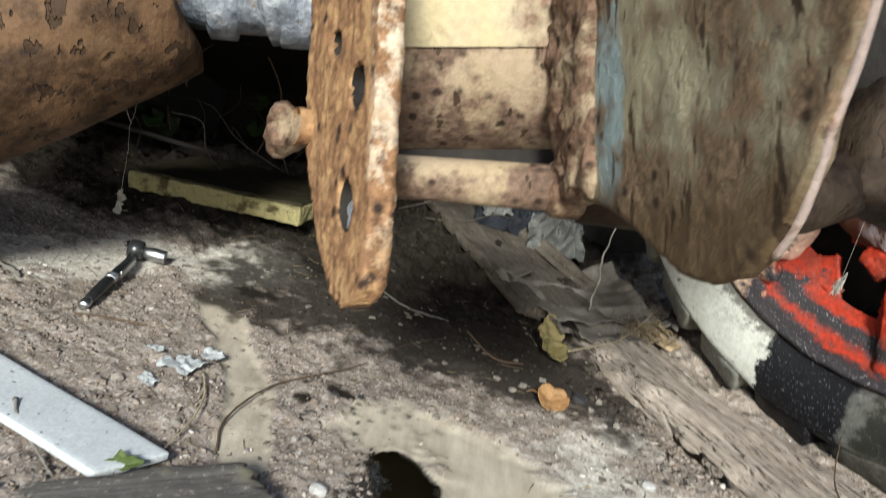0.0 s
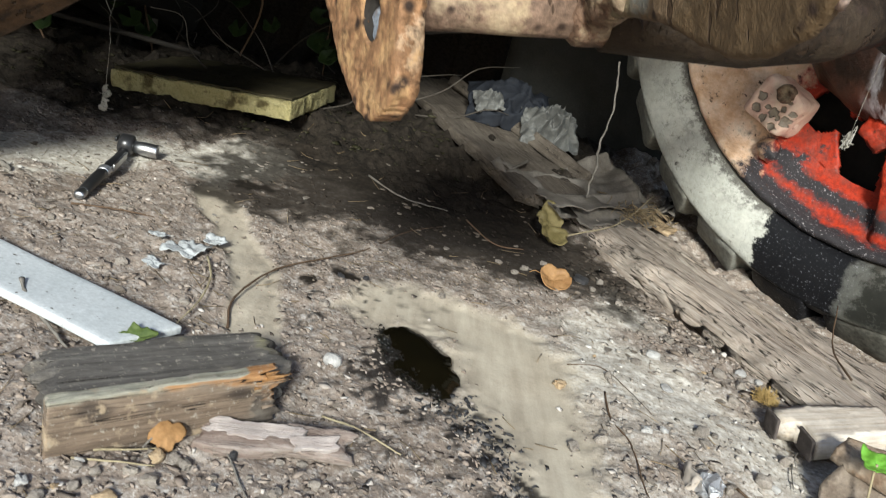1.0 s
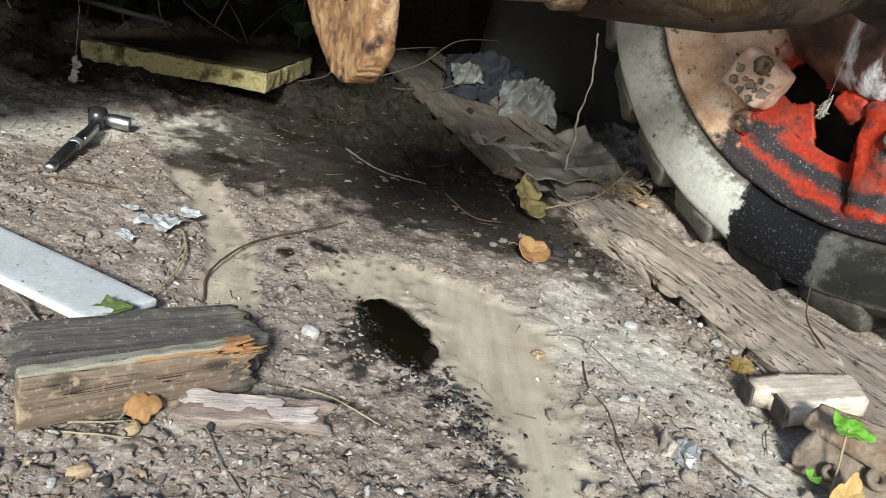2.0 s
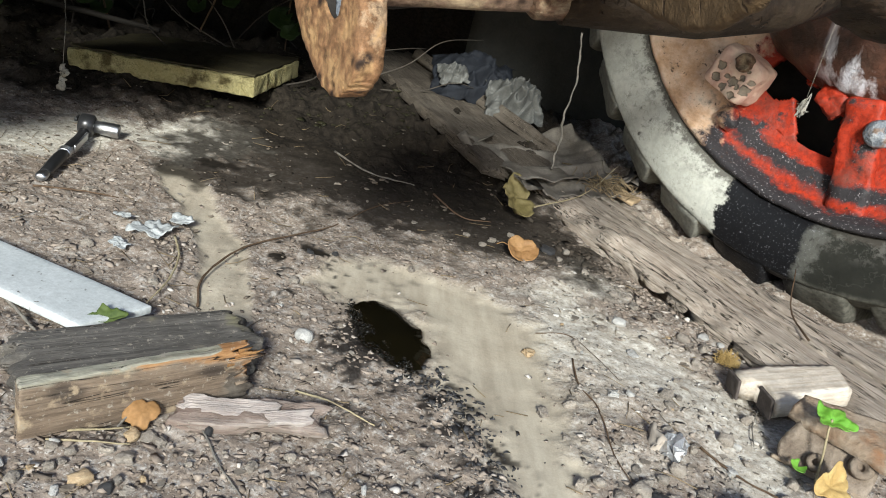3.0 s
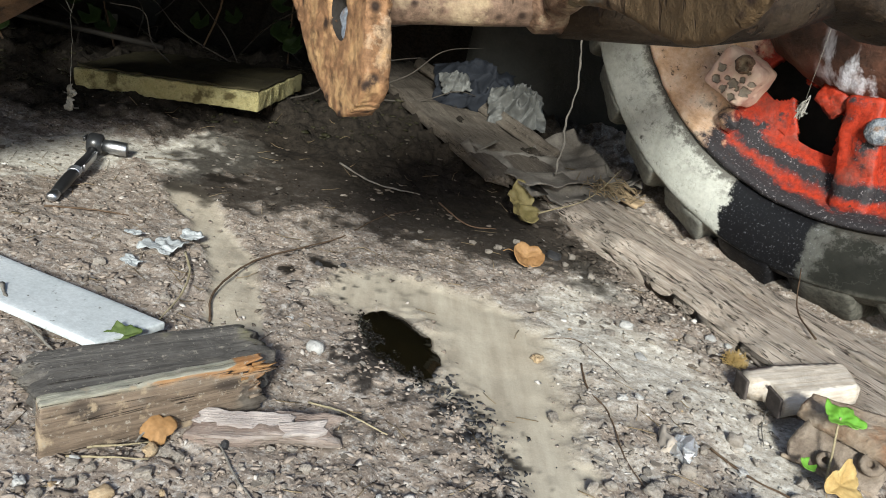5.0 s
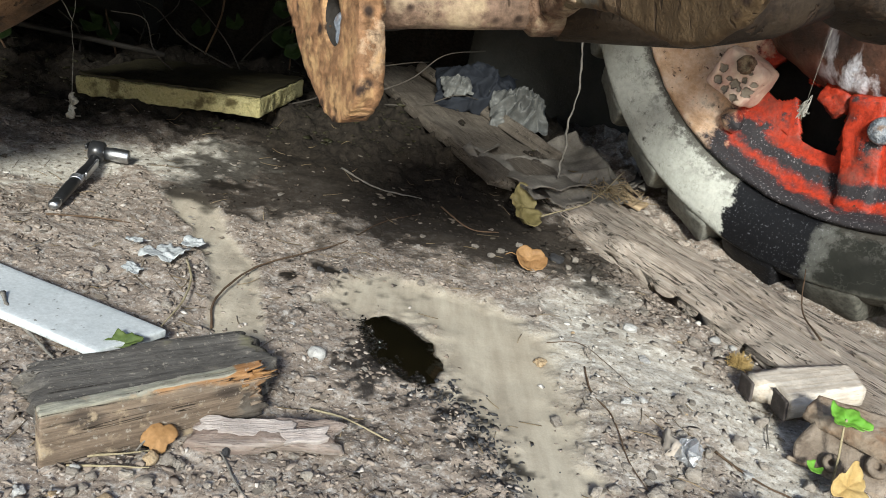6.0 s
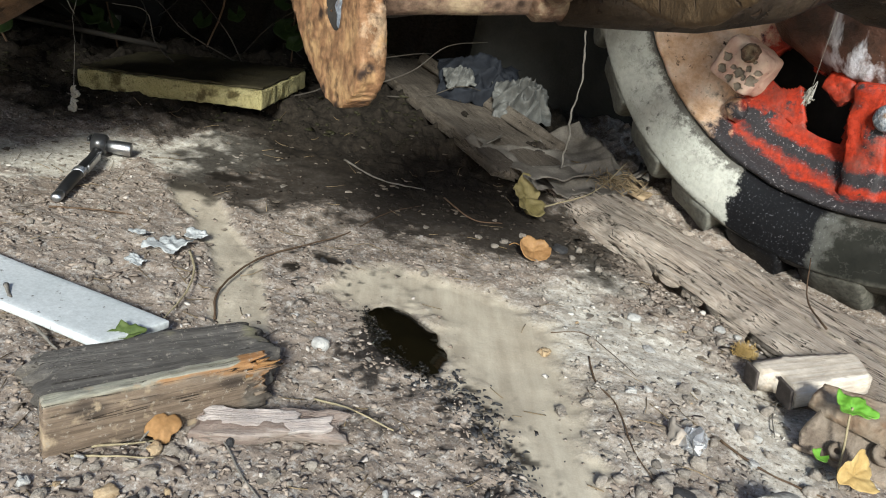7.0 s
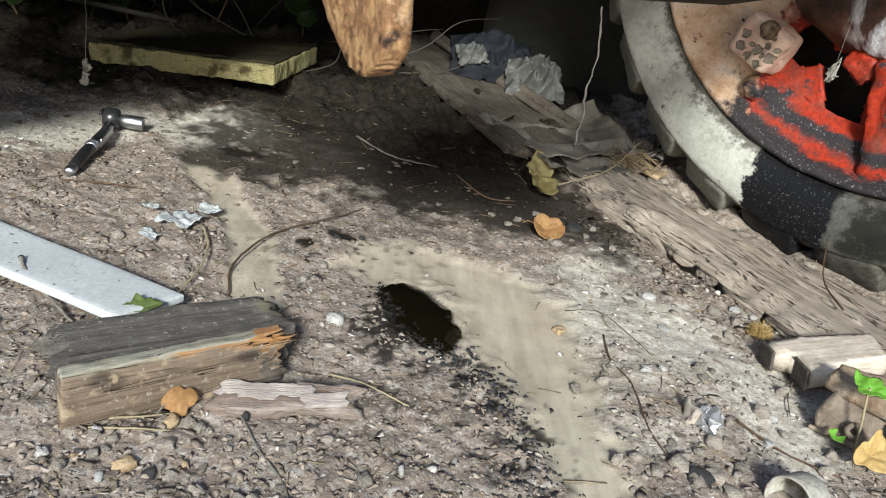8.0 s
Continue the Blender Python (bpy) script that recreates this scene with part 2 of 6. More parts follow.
CUT_WOOD = wood("pale_cut_wood", [(0.3, (0.47, 0.385, 0.295)), (0.5, (0.60, 0.52, 0.43)), (0.7, (0.70, 0.64, 0.56))], 9, 0.3, dirt=0.4, cracks=0.3, contrast=0.3)
DARK_END = surface("dark_end", [(0.3, (0.045, 0.037, 0.033)), (0.7, (0.12, 0.10, 0.09))], 80, 500)
BARK = wood("flaky_bark", [(0.3, (0.22, 0.15, 0.125)), (0.5, (0.31, 0.24, 0.20)), (0.7, (0.52, 0.46, 0.42))], 8, 0.8, cracks=0.4, contrast=0.4)
PALE_BARK = wood("pale_bark", [(0.3, (0.42, 0.35, 0.315)), (0.7, (0.66, 0.60, 0.56))], 6, 0.8, cracks=0.2, contrast=0.35)
WHITE_PANEL = surface("white_plastic_trim", [(0.3, (0.48, 0.51, 0.51)), (0.7, (0.60, 0.62, 0.62))], 12, 300, (0.35, 0.6), relief=0.15, depth=0.001, spots=((0.09, 0.08, 0.07), 110, 0.64, 0.69))
FOAM = surface("yellow_foam", [(0.3, (0.33, 0.285, 0.125)), (0.7, (0.47, 0.415, 0.22))], 35, 260, (0.8, 0.95), relief=1.0, depth=0.004, spots=((0.10, 0.08, 0.035), 30, 0.52, 0.64))
FOAM_SKIN = surface("dirty_foam_skin", [(0.3, (0.018, 0.015, 0.009)), (0.7, (0.05, 0.042, 0.022))], 20, 200)
CHROME = surface("worn_chrome", [(0.3, (0.55, 0.56, 0.58)), (0.7, (0.72, 0.73, 0.75))], 40, 400, (0.28, 0.45), 1.0, 0.1, 0.0005)
BLACK_GRIP = surface("black_enamel", [(0.3, (0.012, 0.012, 0.013)), (0.7, (0.03, 0.03, 0.031))], 60, 400, (0.22, 0.4), 0.0, 0.1, 0.0005)
CASTING = rust_paint("rusty_yellow_casting", (0.41, 0.315, 0.18), (0.20, 0.13, 0.092), 0.56, 24, (0.35, 0.265, 0.185), streaks=0.2)
PLATE = rust_paint("rusty_orange_plate", (0.43, 0.27, 0.13), (0.29, 0.155, 0.078), 0.60, 55, (0.36, 0.20, 0.095), ((0.60, 0.49, 0.36), 0.0070, 0.5, 0.0), 0.9)
FLANGE = rust_paint("rough_weld_flange", (0.36, 0.26, 0.165), (0.19, 0.115, 0.075), 0.6, 44, (0.30, 0.24, 0.16), relief=1.8)
BRIGHT_CAST = rust_paint("bright_yellow_cover", (0.50, 0.40, 0.21), (0.26, 0.17, 0.115), 0.44, 15, (0.37, 0.32, 0.27))
ARM = rust_paint("olive_rusty_arm", (0.34, 0.30, 0.185), (0.185, 0.125, 0.075), 0.50, 20, (0.27, 0.245, 0.165), ((0.27, 0.345, 0.34), 0.050, 0.088, 0.12), 1.0, ((0.135, 0.088, 0.047), 0.034), 0.8)
ARM_EDGE = rust_paint("scraped_arm_edge", (0.40, 0.31, 0.27), (0.286, 0.187, 0.132), 0.2, 30)
BROWN_IRON = rust_paint("brown_rusty_iron", (0.15, 0.082, 0.042), (0.075, 0.042, 0.022), 0.50, 22, (0.11, 0.066, 0.036), relief=1.8, streaks=0.9)
# shaded copy of the brown iron, for the parts behind the arm
SHADED_IRON = rust_paint("shaded_brown_iron", (0.046, 0.030, 0.018), (0.024, 0.015, 0.009), 0.50, 22, (0.034, 0.024, 0.015), relief=1.6, streaks=0.7)
BLUE_IRON = surface("blue_grey_hydraulic_paint", [(0.35, (0.09, 0.10, 0.12)), (0.5, (0.24, 0.265, 0.30)), (0.66, (0.46, 0.475, 0.50))], 50, 200, (0.25, 0.55), relief=0.8, spots=((0.22, 0.15, 0.11), 40, 0.58, 0.66))
# near-black oily colour; on slots, web and axle housing it stands for shade
SOOT_SHADE = surface("oily_dark_and_shade", [(0.3, (0.012, 0.010, 0.009)), (0.7, (0.035, 0.03, 0.025))], 14, 120)
OIL = surface("black_oil", [(0.3, (0.004, 0.0035, 0.002)), (0.7, (0.009, 0.007, 0.003))], 20, 200, (0.03, 0.08), relief=0.05, depth=0.0004)
RUSTY_BAR = surface("dusty_rusty_bar", [(0.3, (0.11, 0.08, 0.06)), (0.5, (0.19, 0.15, 0.115)), (0.7, (0.30, 0.245, 0.195))], 40, 260, (0.7, 0.95), relief=0.7)
RUST_FLANGE = surface("rusty_flange", [(0.3, (0.17, 0.105, 0.065)), (0.5, (0.26, 0.20, 0.145)), (0.7, (0.36, 0.30, 0.24))], 34, 260, (0.55, 0.85), relief=0.7, spots=((0.24, 0.115, 0.055), 22, 0.54, 0.68))
CARD = surface("grey_sodden_cardboard", [(0.3, (0.095, 0.082, 0.068)), (0.7, (0.19, 0.17, 0.148))], 26, 260, (0.85, 0.98), relief=0.5)
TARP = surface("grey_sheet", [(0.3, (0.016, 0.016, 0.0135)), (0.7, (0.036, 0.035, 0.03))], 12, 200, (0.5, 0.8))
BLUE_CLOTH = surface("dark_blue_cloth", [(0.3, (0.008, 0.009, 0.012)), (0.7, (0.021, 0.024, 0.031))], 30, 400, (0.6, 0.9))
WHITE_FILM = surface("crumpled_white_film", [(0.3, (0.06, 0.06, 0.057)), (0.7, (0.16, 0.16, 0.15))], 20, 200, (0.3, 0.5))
PAPER = surface("damp_white_paper", [(0.3, (0.32, 0.335, 0.335)), (0.7, (0.52, 0.53, 0.52))], 40, 300, (0.6, 0.9))
OLD_PLASTIC = surface("yellowed_plastic", [(0.3, (0.30, 0.28, 0.235)), (0.7, (0.50, 0.485, 0.44))], 60, 300, (0.4, 0.7), spots=((0.13, 0.10, 0.07), 50, 0.50, 0.64))
STRAW = surface("dry_straw", [(0.3, (0.22, 0.155, 0.085)), (0.7, (0.36, 0.275, 0.17))], 60, 500, island=0.5)
FLAKES = surface("dry_flakes", [(0.3, (0.20, 0.15, 0.105)), (0.5, (0.30, 0.25, 0.20)), (0.7, (0.42, 0.385, 0.34))], 9, 400, island=0.5)
TWIG = surface("brown_twig", [(0.3, (0.09, 0.055, 0.033)), (0.7, (0.19, 0.125, 0.08))], 60, 500, per_object=0.4)
# darker copy of the dead twig, with the hedge's shade in its colour
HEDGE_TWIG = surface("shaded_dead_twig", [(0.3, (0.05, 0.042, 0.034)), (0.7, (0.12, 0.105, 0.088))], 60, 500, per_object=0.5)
PALE_STEM = surface("pale_stem", [(0.3, (0.27, 0.22, 0.13)), (0.7, (0.40, 0.34, 0.22))], 60, 500)
GREY_TWIG = surface("grey_dead_twig", [(0.3, (0.12, 0.108, 0.092)), (0.7, (0.23, 0.21, 0.182))], 60, 500)
WEB = surface("dusty_cobweb", [(0.3, (0.33, 0.31, 0.265)), (0.7, (0.52, 0.49, 0.43))], 60, 500)
FOIL = surface("crumpled_foil", [(0.3, (0.42, 0.42, 0.42)), (0.7, (0.72, 0.72, 0.73))], 60, 500, (0.25, 0.45), 0.7, spots=((0.26, 0.23, 0.20), 70, 0.52, 0.58))
LEAF_TAN = leaf_material("tan_dead_leaf", (0.18, 0.088, 0.033), (0.31, 0.18, 0.08))
LEAF_ORANGE = leaf_material("orange_dead_leaf", (0.19, 0.098, 0.036), (0.30, 0.17, 0.075), 0.8)
LEAF_YELLOW = leaf_material("yellow_green_dead_leaf", (0.125, 0.10, 0.037), (0.24, 0.195, 0.09))
LEAF_STRAW = leaf_material("straw_yellow_leaf", (0.30, 0.19, 0.065), (0.46, 0.33, 0.14))
LEAF_GREEN = leaf_material("bright_green_leaf", (0.09, 0.26, 0.02), (0.17, 0.38, 0.055), 0.4)
LEAF_OLIVE = leaf_material("olive_green_leaf", (0.035, 0.06, 0.012), (0.10, 0.13, 0.04), 0.65)
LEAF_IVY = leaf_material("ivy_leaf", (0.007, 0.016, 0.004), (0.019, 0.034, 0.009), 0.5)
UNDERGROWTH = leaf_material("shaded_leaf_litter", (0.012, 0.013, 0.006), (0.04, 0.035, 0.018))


for glossy in (OIL, BLACK_GRIP, WHITE_PANEL, LEAF_GREEN, CLINKER, BLUE_IRON, STONE_WHITE):
    glossy.node_tree.nodes["Principled BSDF"].inputs["Specular IOR Level"].default_value = 0.5


# ------------------------------------------------------------------ mesh tools
def mesh_of(name, verts, faces, material, smooth=True):
    me = bpy.data.meshes.new(name)
    me.from_pydata([tuple(v) for v in verts], [], faces)
    me.materials.append(material)
    if smooth:
        me.shade_smooth()
    me.update()
    return me


def thing(name, m, label, category, group="", kind=""):
    ob = new(name)
    ob.empty_display_size = 0.02
    ob.matrix_world = m
    return tagged(ob, label, category, group, kind)


def solid(name, geo, material, m, label, category, group="", kind="", smooth=True):
    ob = new(name, mesh_of(name, *geo, material, smooth))
    ob.matrix_world = m
    return tagged(ob, label, category, group, kind)


def part(name, geo, material, parent, label="", at=None, smooth=True):
    me = geo if isinstance(geo, bpy.types.Mesh) else mesh_of(name, *geo, material, smooth)
    ob = new(name, me)
    ob.parent = parent
    if at is not None:
        ob.matrix_basis = at
    return tagged(ob, label) if label else ob


def join(*geos):
    verts, faces = [], []
    for v, f in geos:
        k = len(verts)
        verts += [tuple(p) for p in v]
        faces += [tuple(i + k for i in q) for q in f]
    return verts, faces


def moved(geo, m):
    return [m @ Vector(v) for v in geo[0]], geo[1]


def jitter(geo, amp, freq, seed=0, octaves=3):
    out = []
    for v in geo[0]:
        v = Vector(v)
        p = v * freq + Vector((seed * 7.3, seed * 3.1, seed * 1.7))
        out.append(v + noise.turbulence_vector(p, octaves, False) * amp)
    return out, geo[1]


def rbox(sx, sy, sz, r=0.002, step=None, base=False):
    """A box with rounded edges, its surface divided into cells of about step; base: it stands on z = 0."""
    h = Vector((sx / 2, sy / 2, sz / 2))
    r = min(r, *(0.499 * 2 * k for k in h)) if r else 0
    step = step or max(sx, sy, sz) / 4
    def line(half):
        n = max(1, int(2 * (half - r) / step))
        inner = [-(half - r) + 2 * (half - r) * i / n for i in range(n + 1)]
        return [-half, -half + 0.3 * r] + inner + [half - 0.3 * r, half] if r else inner
    ax = [line(k) for k in h]
    idx, verts, faces = {}, [], []
    def at(i, j, k):
        key = (i, j, k)
        if key not in idx:
            p = Vector((ax[0][i], ax[1][j], ax[2][k]))
            q = Vector([max(-(a - r), min(a - r, c)) for a, c in zip(h, p)])
            d = p - q
            if d.length > 1e-9:
                p = q + d.normalized() * r
            if base:
                p.z += sz / 2
            idx[key] = len(verts)
            verts.append(p)
        return idx[key]
    n = [len(a) - 1 for a in ax]
    for i in range(n[0]):
        for j in range(n[1]):
            faces.append((at(i, j, 0), at(i, j + 1, 0), at(i + 1, j + 1, 0), at(i + 1, j, 0)))
            faces.append((at(i, j, n[2]), at(i + 1, j, n[2]), at(i + 1, j + 1, n[2]), at(i, j + 1, n[2])))
    for i in range(n[0]):
        for k in range(n[2]):
            faces.append((at(i, 0, k), at(i + 1, 0, k), at(i + 1, 0, k + 1), at(i, 0, k + 1)))
            faces.append((at(i, n[1], k), at(i, n[1], k + 1), at(i + 1, n[1], k + 1), at(i + 1, n[1], k)))
    for j in range(n[1]):
        for k in range(n[2]):
            faces.append((at(0, j, k), at(0, j, k + 1), at(0, j + 1, k + 1), at(0, j + 1, k)))
            faces.append((at(n[0], j, k), at(n[0], j + 1, k), at(n[0], j + 1, k + 1), at(n[0], j, k + 1)))
    return verts, faces


def tube(points, radii, n=8, caps=True):
    pts = [Vector(p) for p in points]
    if isinstance(radii, (int, float)):
        radii = [radii] * len(pts)
    verts, faces = [], []
    side = None
    for i, p in enumerate(pts):
        d = (pts[min(i + 1, len(pts) - 1)] - pts[max(i - 1, 0)]).normalized()
        if side is None:
            side = d.orthogonal().normalized()
        side = (side - d * side.dot(d)).normalized()
        up = d.cross(side)
        for k in range(n):
            a = 2 * math.pi * k / n
            verts.append(p + (side * math.cos(a) + up * math.sin(a)) * radii[i])
    for i in range(len(pts) - 1):
        for k in range(n):
            faces.append((i * n + k, i * n + (k + 1) % n, (i + 1) * n + (k + 1) % n, (i + 1) * n + k))
    if caps:
        faces.append(tuple(reversed(range(n))))
        faces.append(tuple((len(pts) - 1) * n + k for k in range(n)))
    return verts, faces


def curve(points, per=8):
    """A smooth line through the points."""
    p = [Vector(q) for q in points]
    p = [2 * p[0] - p[1]] + p + [2 * p[-1] - p[-2]]
    out = []
    for i in range(1, len(p) - 2):
        for k in range(per):
            t = k / per
            out.append(0.5 * (2 * p[i] + (p[i + 1] - p[i - 1]) * t + (2 * p[i - 1] - 5 * p[i] + 4 * p[i + 1] - p[i + 2]) * t * t + (3 * p[i] - p[i - 1] - 3 * p[i + 1] + p[i + 2]) * t ** 3))
    return out + [p[-2]]


def lathe(profile, n=64, start=0.0, stop=360.0):
    """Profile of (radius, along y), turned about the y axis."""
    closed = abs(stop - start) >= 359.9
    cols = n if closed else n + 1
    verts, faces = [], []
    for i in range(cols):
        a = radians(start + (stop - start) * i / n)
        for r, y in profile:
            verts.append((r * math.cos(a), y, r * math.sin(a)))
    m = len(profile)
    for i in range(n):
        j = (i + 1) % cols
        for k in range(m - 1):
            faces.append((i * m + k, i * m + k + 1, j * m + k + 1, j * m + k))
    return verts, faces


def grid(nx, ny, f):
    verts = [f(i / nx, j / ny) for i in range(nx + 1) for j in range(ny + 1)]
    faces = [(i * (ny + 1) + j, (i + 1) * (ny + 1) + j, (i + 1) * (ny + 1) + j + 1, i * (ny + 1) + j + 1) for i in range(nx) for j in range(ny)]
    return verts, faces


def thick(geo, d):
    """A sheet with a back at the distance d and closed rims."""
    me = bpy.data.meshes.new("sheet")
    me.from_pydata([tuple(v) for v in geo[0]], [], geo[1])
    bm = bmesh.new()
    bm.from_mesh(me)
    bmesh.ops.recalc_face_normals(bm, faces=bm.faces)
    bmesh.ops.solidify(bm, geom=bm.faces[:], thickness=d)
    bm.verts.index_update()
    out = [v.co.copy() for v in bm.verts], [tuple(v.index for v in f.verts) for f in bm.faces]
    bm.free()
    bpy.data.meshes.remove(me)
    return out


def plate_of(outline, d, holes=(), step=0.004):
    """A plate in the x-z plane, d thick along y, with its outline and round holes, and a slightly worn rim."""
    me = bpy.data.meshes.new("plate")
    bm = bmesh.new()
    edges = []
    for ring in (outline, *holes):
        vs = [bm.verts.new((x, 0, z)) for x, z in ring]
        edges += [bm.edges.new((vs[i], vs[(i + 1) % len(vs)])) for i in range(len(vs))]
    bmesh.ops.triangle_fill(bm, use_beauty=True, edges=edges)
    bmesh.ops.solidify(bm, geom=bm.faces[:], thickness=d)
    bmesh.ops.recalc_face_normals(bm, faces=bm.faces)
    sharp = [e for e in bm.edges if len(e.link_faces) == 2 and e.calc_face_angle() > 1.0]
    bmesh.ops.bevel(bm, geom=sharp, offset=d * 0.18, segments=2, affect="EDGES")
    for _ in range(4):
        long = [e for e in bm.edges if e.calc_length() > step * 1.7]
        if not long:
            break
        bmesh.ops.subdivide_edges(bm, edges=long, cuts=1)
        bmesh.ops.triangulate(bm, faces=[f for f in bm.faces if len(f.verts) > 4])
    bm.verts.index_update()
    low = min(v.co.y for v in bm.verts)
    out = [v.co - Vector((0, low, 0)) for v in bm.verts], [tuple(v.index for v in f.verts) for f in bm.faces]
    bm.free()
    bpy.data.meshes.remove(me)
    return out


def slab_of(outline, d, holes=(), step=0.0016):
    """A plate in the x-z plane, d thick along y, of small cells, whose rims are drawn onto the outline and the holes."""
    def inside(x, z, loop):
        hit = False
        for (ax, az), (bx, bz) in zip(loop, loop[1:] + loop[:1]):
            if (az > z) != (bz > z) and x < ax + (bx - ax) * (z - az) / (bz - az):
                hit = not hit
        return hit
    x0, x1 = min(p[0] for p in outline), max(p[0] for p in outline)
    z0, z1 = min(p[1] for p in outline), max(p[1] for p in outline)
    nx, nz = int((x1 - x0) / step) + 1, int((z1 - z0) / step) + 1
    idx, verts, faces, uses = {}, [], [], collections.Counter()
    for i in range(nx):
        for k in range(nz):
            cx, cz = x0 + (i + 0.5) * step, z0 + (k + 0.5) * step
            if inside(cx, cz, outline) and not any(inside(cx, cz, h) for h in holes):
                face = []
                for a, b in ((i, k), (i + 1, k), (i + 1, k + 1), (i, k + 1)):
                    if (a, b) not in idx:
                        idx[a, b] = len(verts)
                        verts.append((x0 + a * step, 0.0, z0 + b * step))
                    face.append(idx[a, b])
                    uses[idx[a, b]] += 1
                faces.append(tuple(face))
    rims = [Vector((p[0], 0, p[1])) for loop in (outline, *holes) for p in loop]
    verts = [Vector(v) for v in verts]
    for i, n in uses.items():
        if n < 4:
            near = min(rims, key=lambda r: (r - verts[i]).length_squared)
            if (near - verts[i]).length < step * 1.6:
                verts[i] = near.copy()
    front = [v.copy() for v in verts]
    back = [v + Vector((0, d, 0)) for v in verts]
    m = len(front)
    sides = collections.Counter()
    for f in faces:
        for a, b in zip(f, f[1:] + f[:1]):
            sides[a, b] += 1
    mid = {}
    out = front + back
    quads = [tuple(f) for f in faces] + [tuple(i + m for i in reversed(f)) for f in faces]
    for a, b in list(sides):
        if (b, a) not in sides:
            rows = []
            for v in (a, b):
                if v not in mid:
                    mid[v] = []
                    for q in (0.25, 0.5, 0.75):
                        mid[v].append(len(out))
                        out.append(verts[v] + Vector((0, d * q, 0)))
                rows.append([v] + mid[v] + [v + m])
            quads += [(rows[0][j], rows[0][j + 1], rows[1][j + 1], rows[1][j]) for j in range(4)]
    return out, quads


def ring(cx, cz, rx, rz, n=16):
    return [(cx + rx * math.cos(2 * math.pi * k / n), cz + rz * math.sin(2 * math.pi * k / n)) for k in range(n)]


def smooth_loop(points, per=5):
    """A closed smooth outline through the points."""
    n = len(points)
    out = []
    for i in range(n):
        p0, p1, p2, p3 = (Vector(points[(i + k) % n]) for k in (-1, 0, 1, 2))
        for k in range(per):
            t = k / per
            q = 0.5 * (2 * p1 + (p2 - p0) * t + (2 * p0 - 5 * p1 + 4 * p2 - p3) * t * t + (3 * p1 - p0 - 3 * p2 + p3) * t ** 3)
            out.append((q.x, q.y))
    return out


def frame_from(origin, xdir, zdir):
    z = Vector(zdir).normalized()
    x = Vector(xdir)
    x = (x - z * x.dot(z)).normalized()
    y = z.cross(x)
    m = Matrix((x, y, z)).transposed().to_4x4()
    m.translation = origin
    return m


# ------------------------------------------------------------------ the ground
def lattice(ix, iy, seed):
    h = (ix * 374761393 + iy * 668265263 + seed * 1442695041) & 0x7FFFFFFF
    h = ((h ^ (h >> 13)) * 1274126177) & 0x7FFFFFFF
    return ((h ^ (h >> 16)) & 0xFFFF) / 65535.0


def vnoise(x, y, seed=0):
    xi, yi = np.floor(x).astype(np.int64), np.floor(y).astype(np.int64)
    u, v = x - xi, y - yi
    u, v = u * u * (3 - 2 * u), v * v * (3 - 2 * v)
    a, b, c, d = lattice(xi, yi, seed), lattice(xi + 1, yi, seed), lattice(xi, yi + 1, seed), lattice(xi + 1, yi + 1, seed)
    return (a * (1 - u) + b * u) * (1 - v) + (c * (1 - u) + d * u) * v - 0.5


def fbm(x, y, freq, octaves, seed=0, gain=0.55):
    out, amp = 0.0, 1.0
    for k in range(octaves):
        out = out + amp * vnoise(x * freq, y * freq, seed + k * 17)
        freq, amp = freq * 2.03, amp * gain
    return out


def step01(lo, hi, v):
    t = np.clip((v - lo) / (hi - lo), 0, 1)
    return t * t * (3 - 2 * t)


def from_line(x, y, pts):
    """The distance to a line of (x, y) points."""
    best = np.full(np.shape(x), 9.0)
    for (ax, ay), (bx, by) in zip(pts, pts[1:]):
        dx, dy = bx - ax, by - ay
        t = np.clip(((x - ax) * dx + (y - ay) * dy) / (dx * dx + dy * dy), 0, 1)
        best = np.minimum(best, np.hypot(x - ax - t * dx, y - ay - t * dy))
    return best


BAND = [(0.075, 0.80), (0.16, 0.80), (0.200, 0.75), (0.213, 0.65), (0.229, 0.565), (0.240, 0.508), (0.25, 0.44)]
BAND_2 = [(-0.185, 0.985), (-0.135, 0.905), (-0.083, 0.81), (-0.060, 0.727), (-0.044, 0.66)]


def masks(x, y):
    w = fbm(x, y, 18, 4, 5) * 0.03
    wide = np.interp(y, [0.44, 0.508, 0.565, 0.65, 0.75, 0.80], [0.026, 0.034, 0.046, 0.062, 0.060, 0.042])
    band = step01(1.45, 0.55, (from_line(x, y, BAND) + w * 0.7) / wide + fbm(x, y, 70, 3, 7) * 0.35)
    band2 = 0.85 * step01(0.030, 0.018, from_line(x, y, BAND_2) + w * 0.35)
    puddle = np.hypot((x - 0.110 + 0.30 * (y - 0.690)) / 0.035, (y - 0.690) / 0.060) + fbm(x, y, 48, 2, 9) * 0.16 + fbm(x, y, 150, 2, 10) * 0.05
    return band, band2, puddle


# strength of the machine's shade painted on the earth
PAINTED_SHADE = 0.90


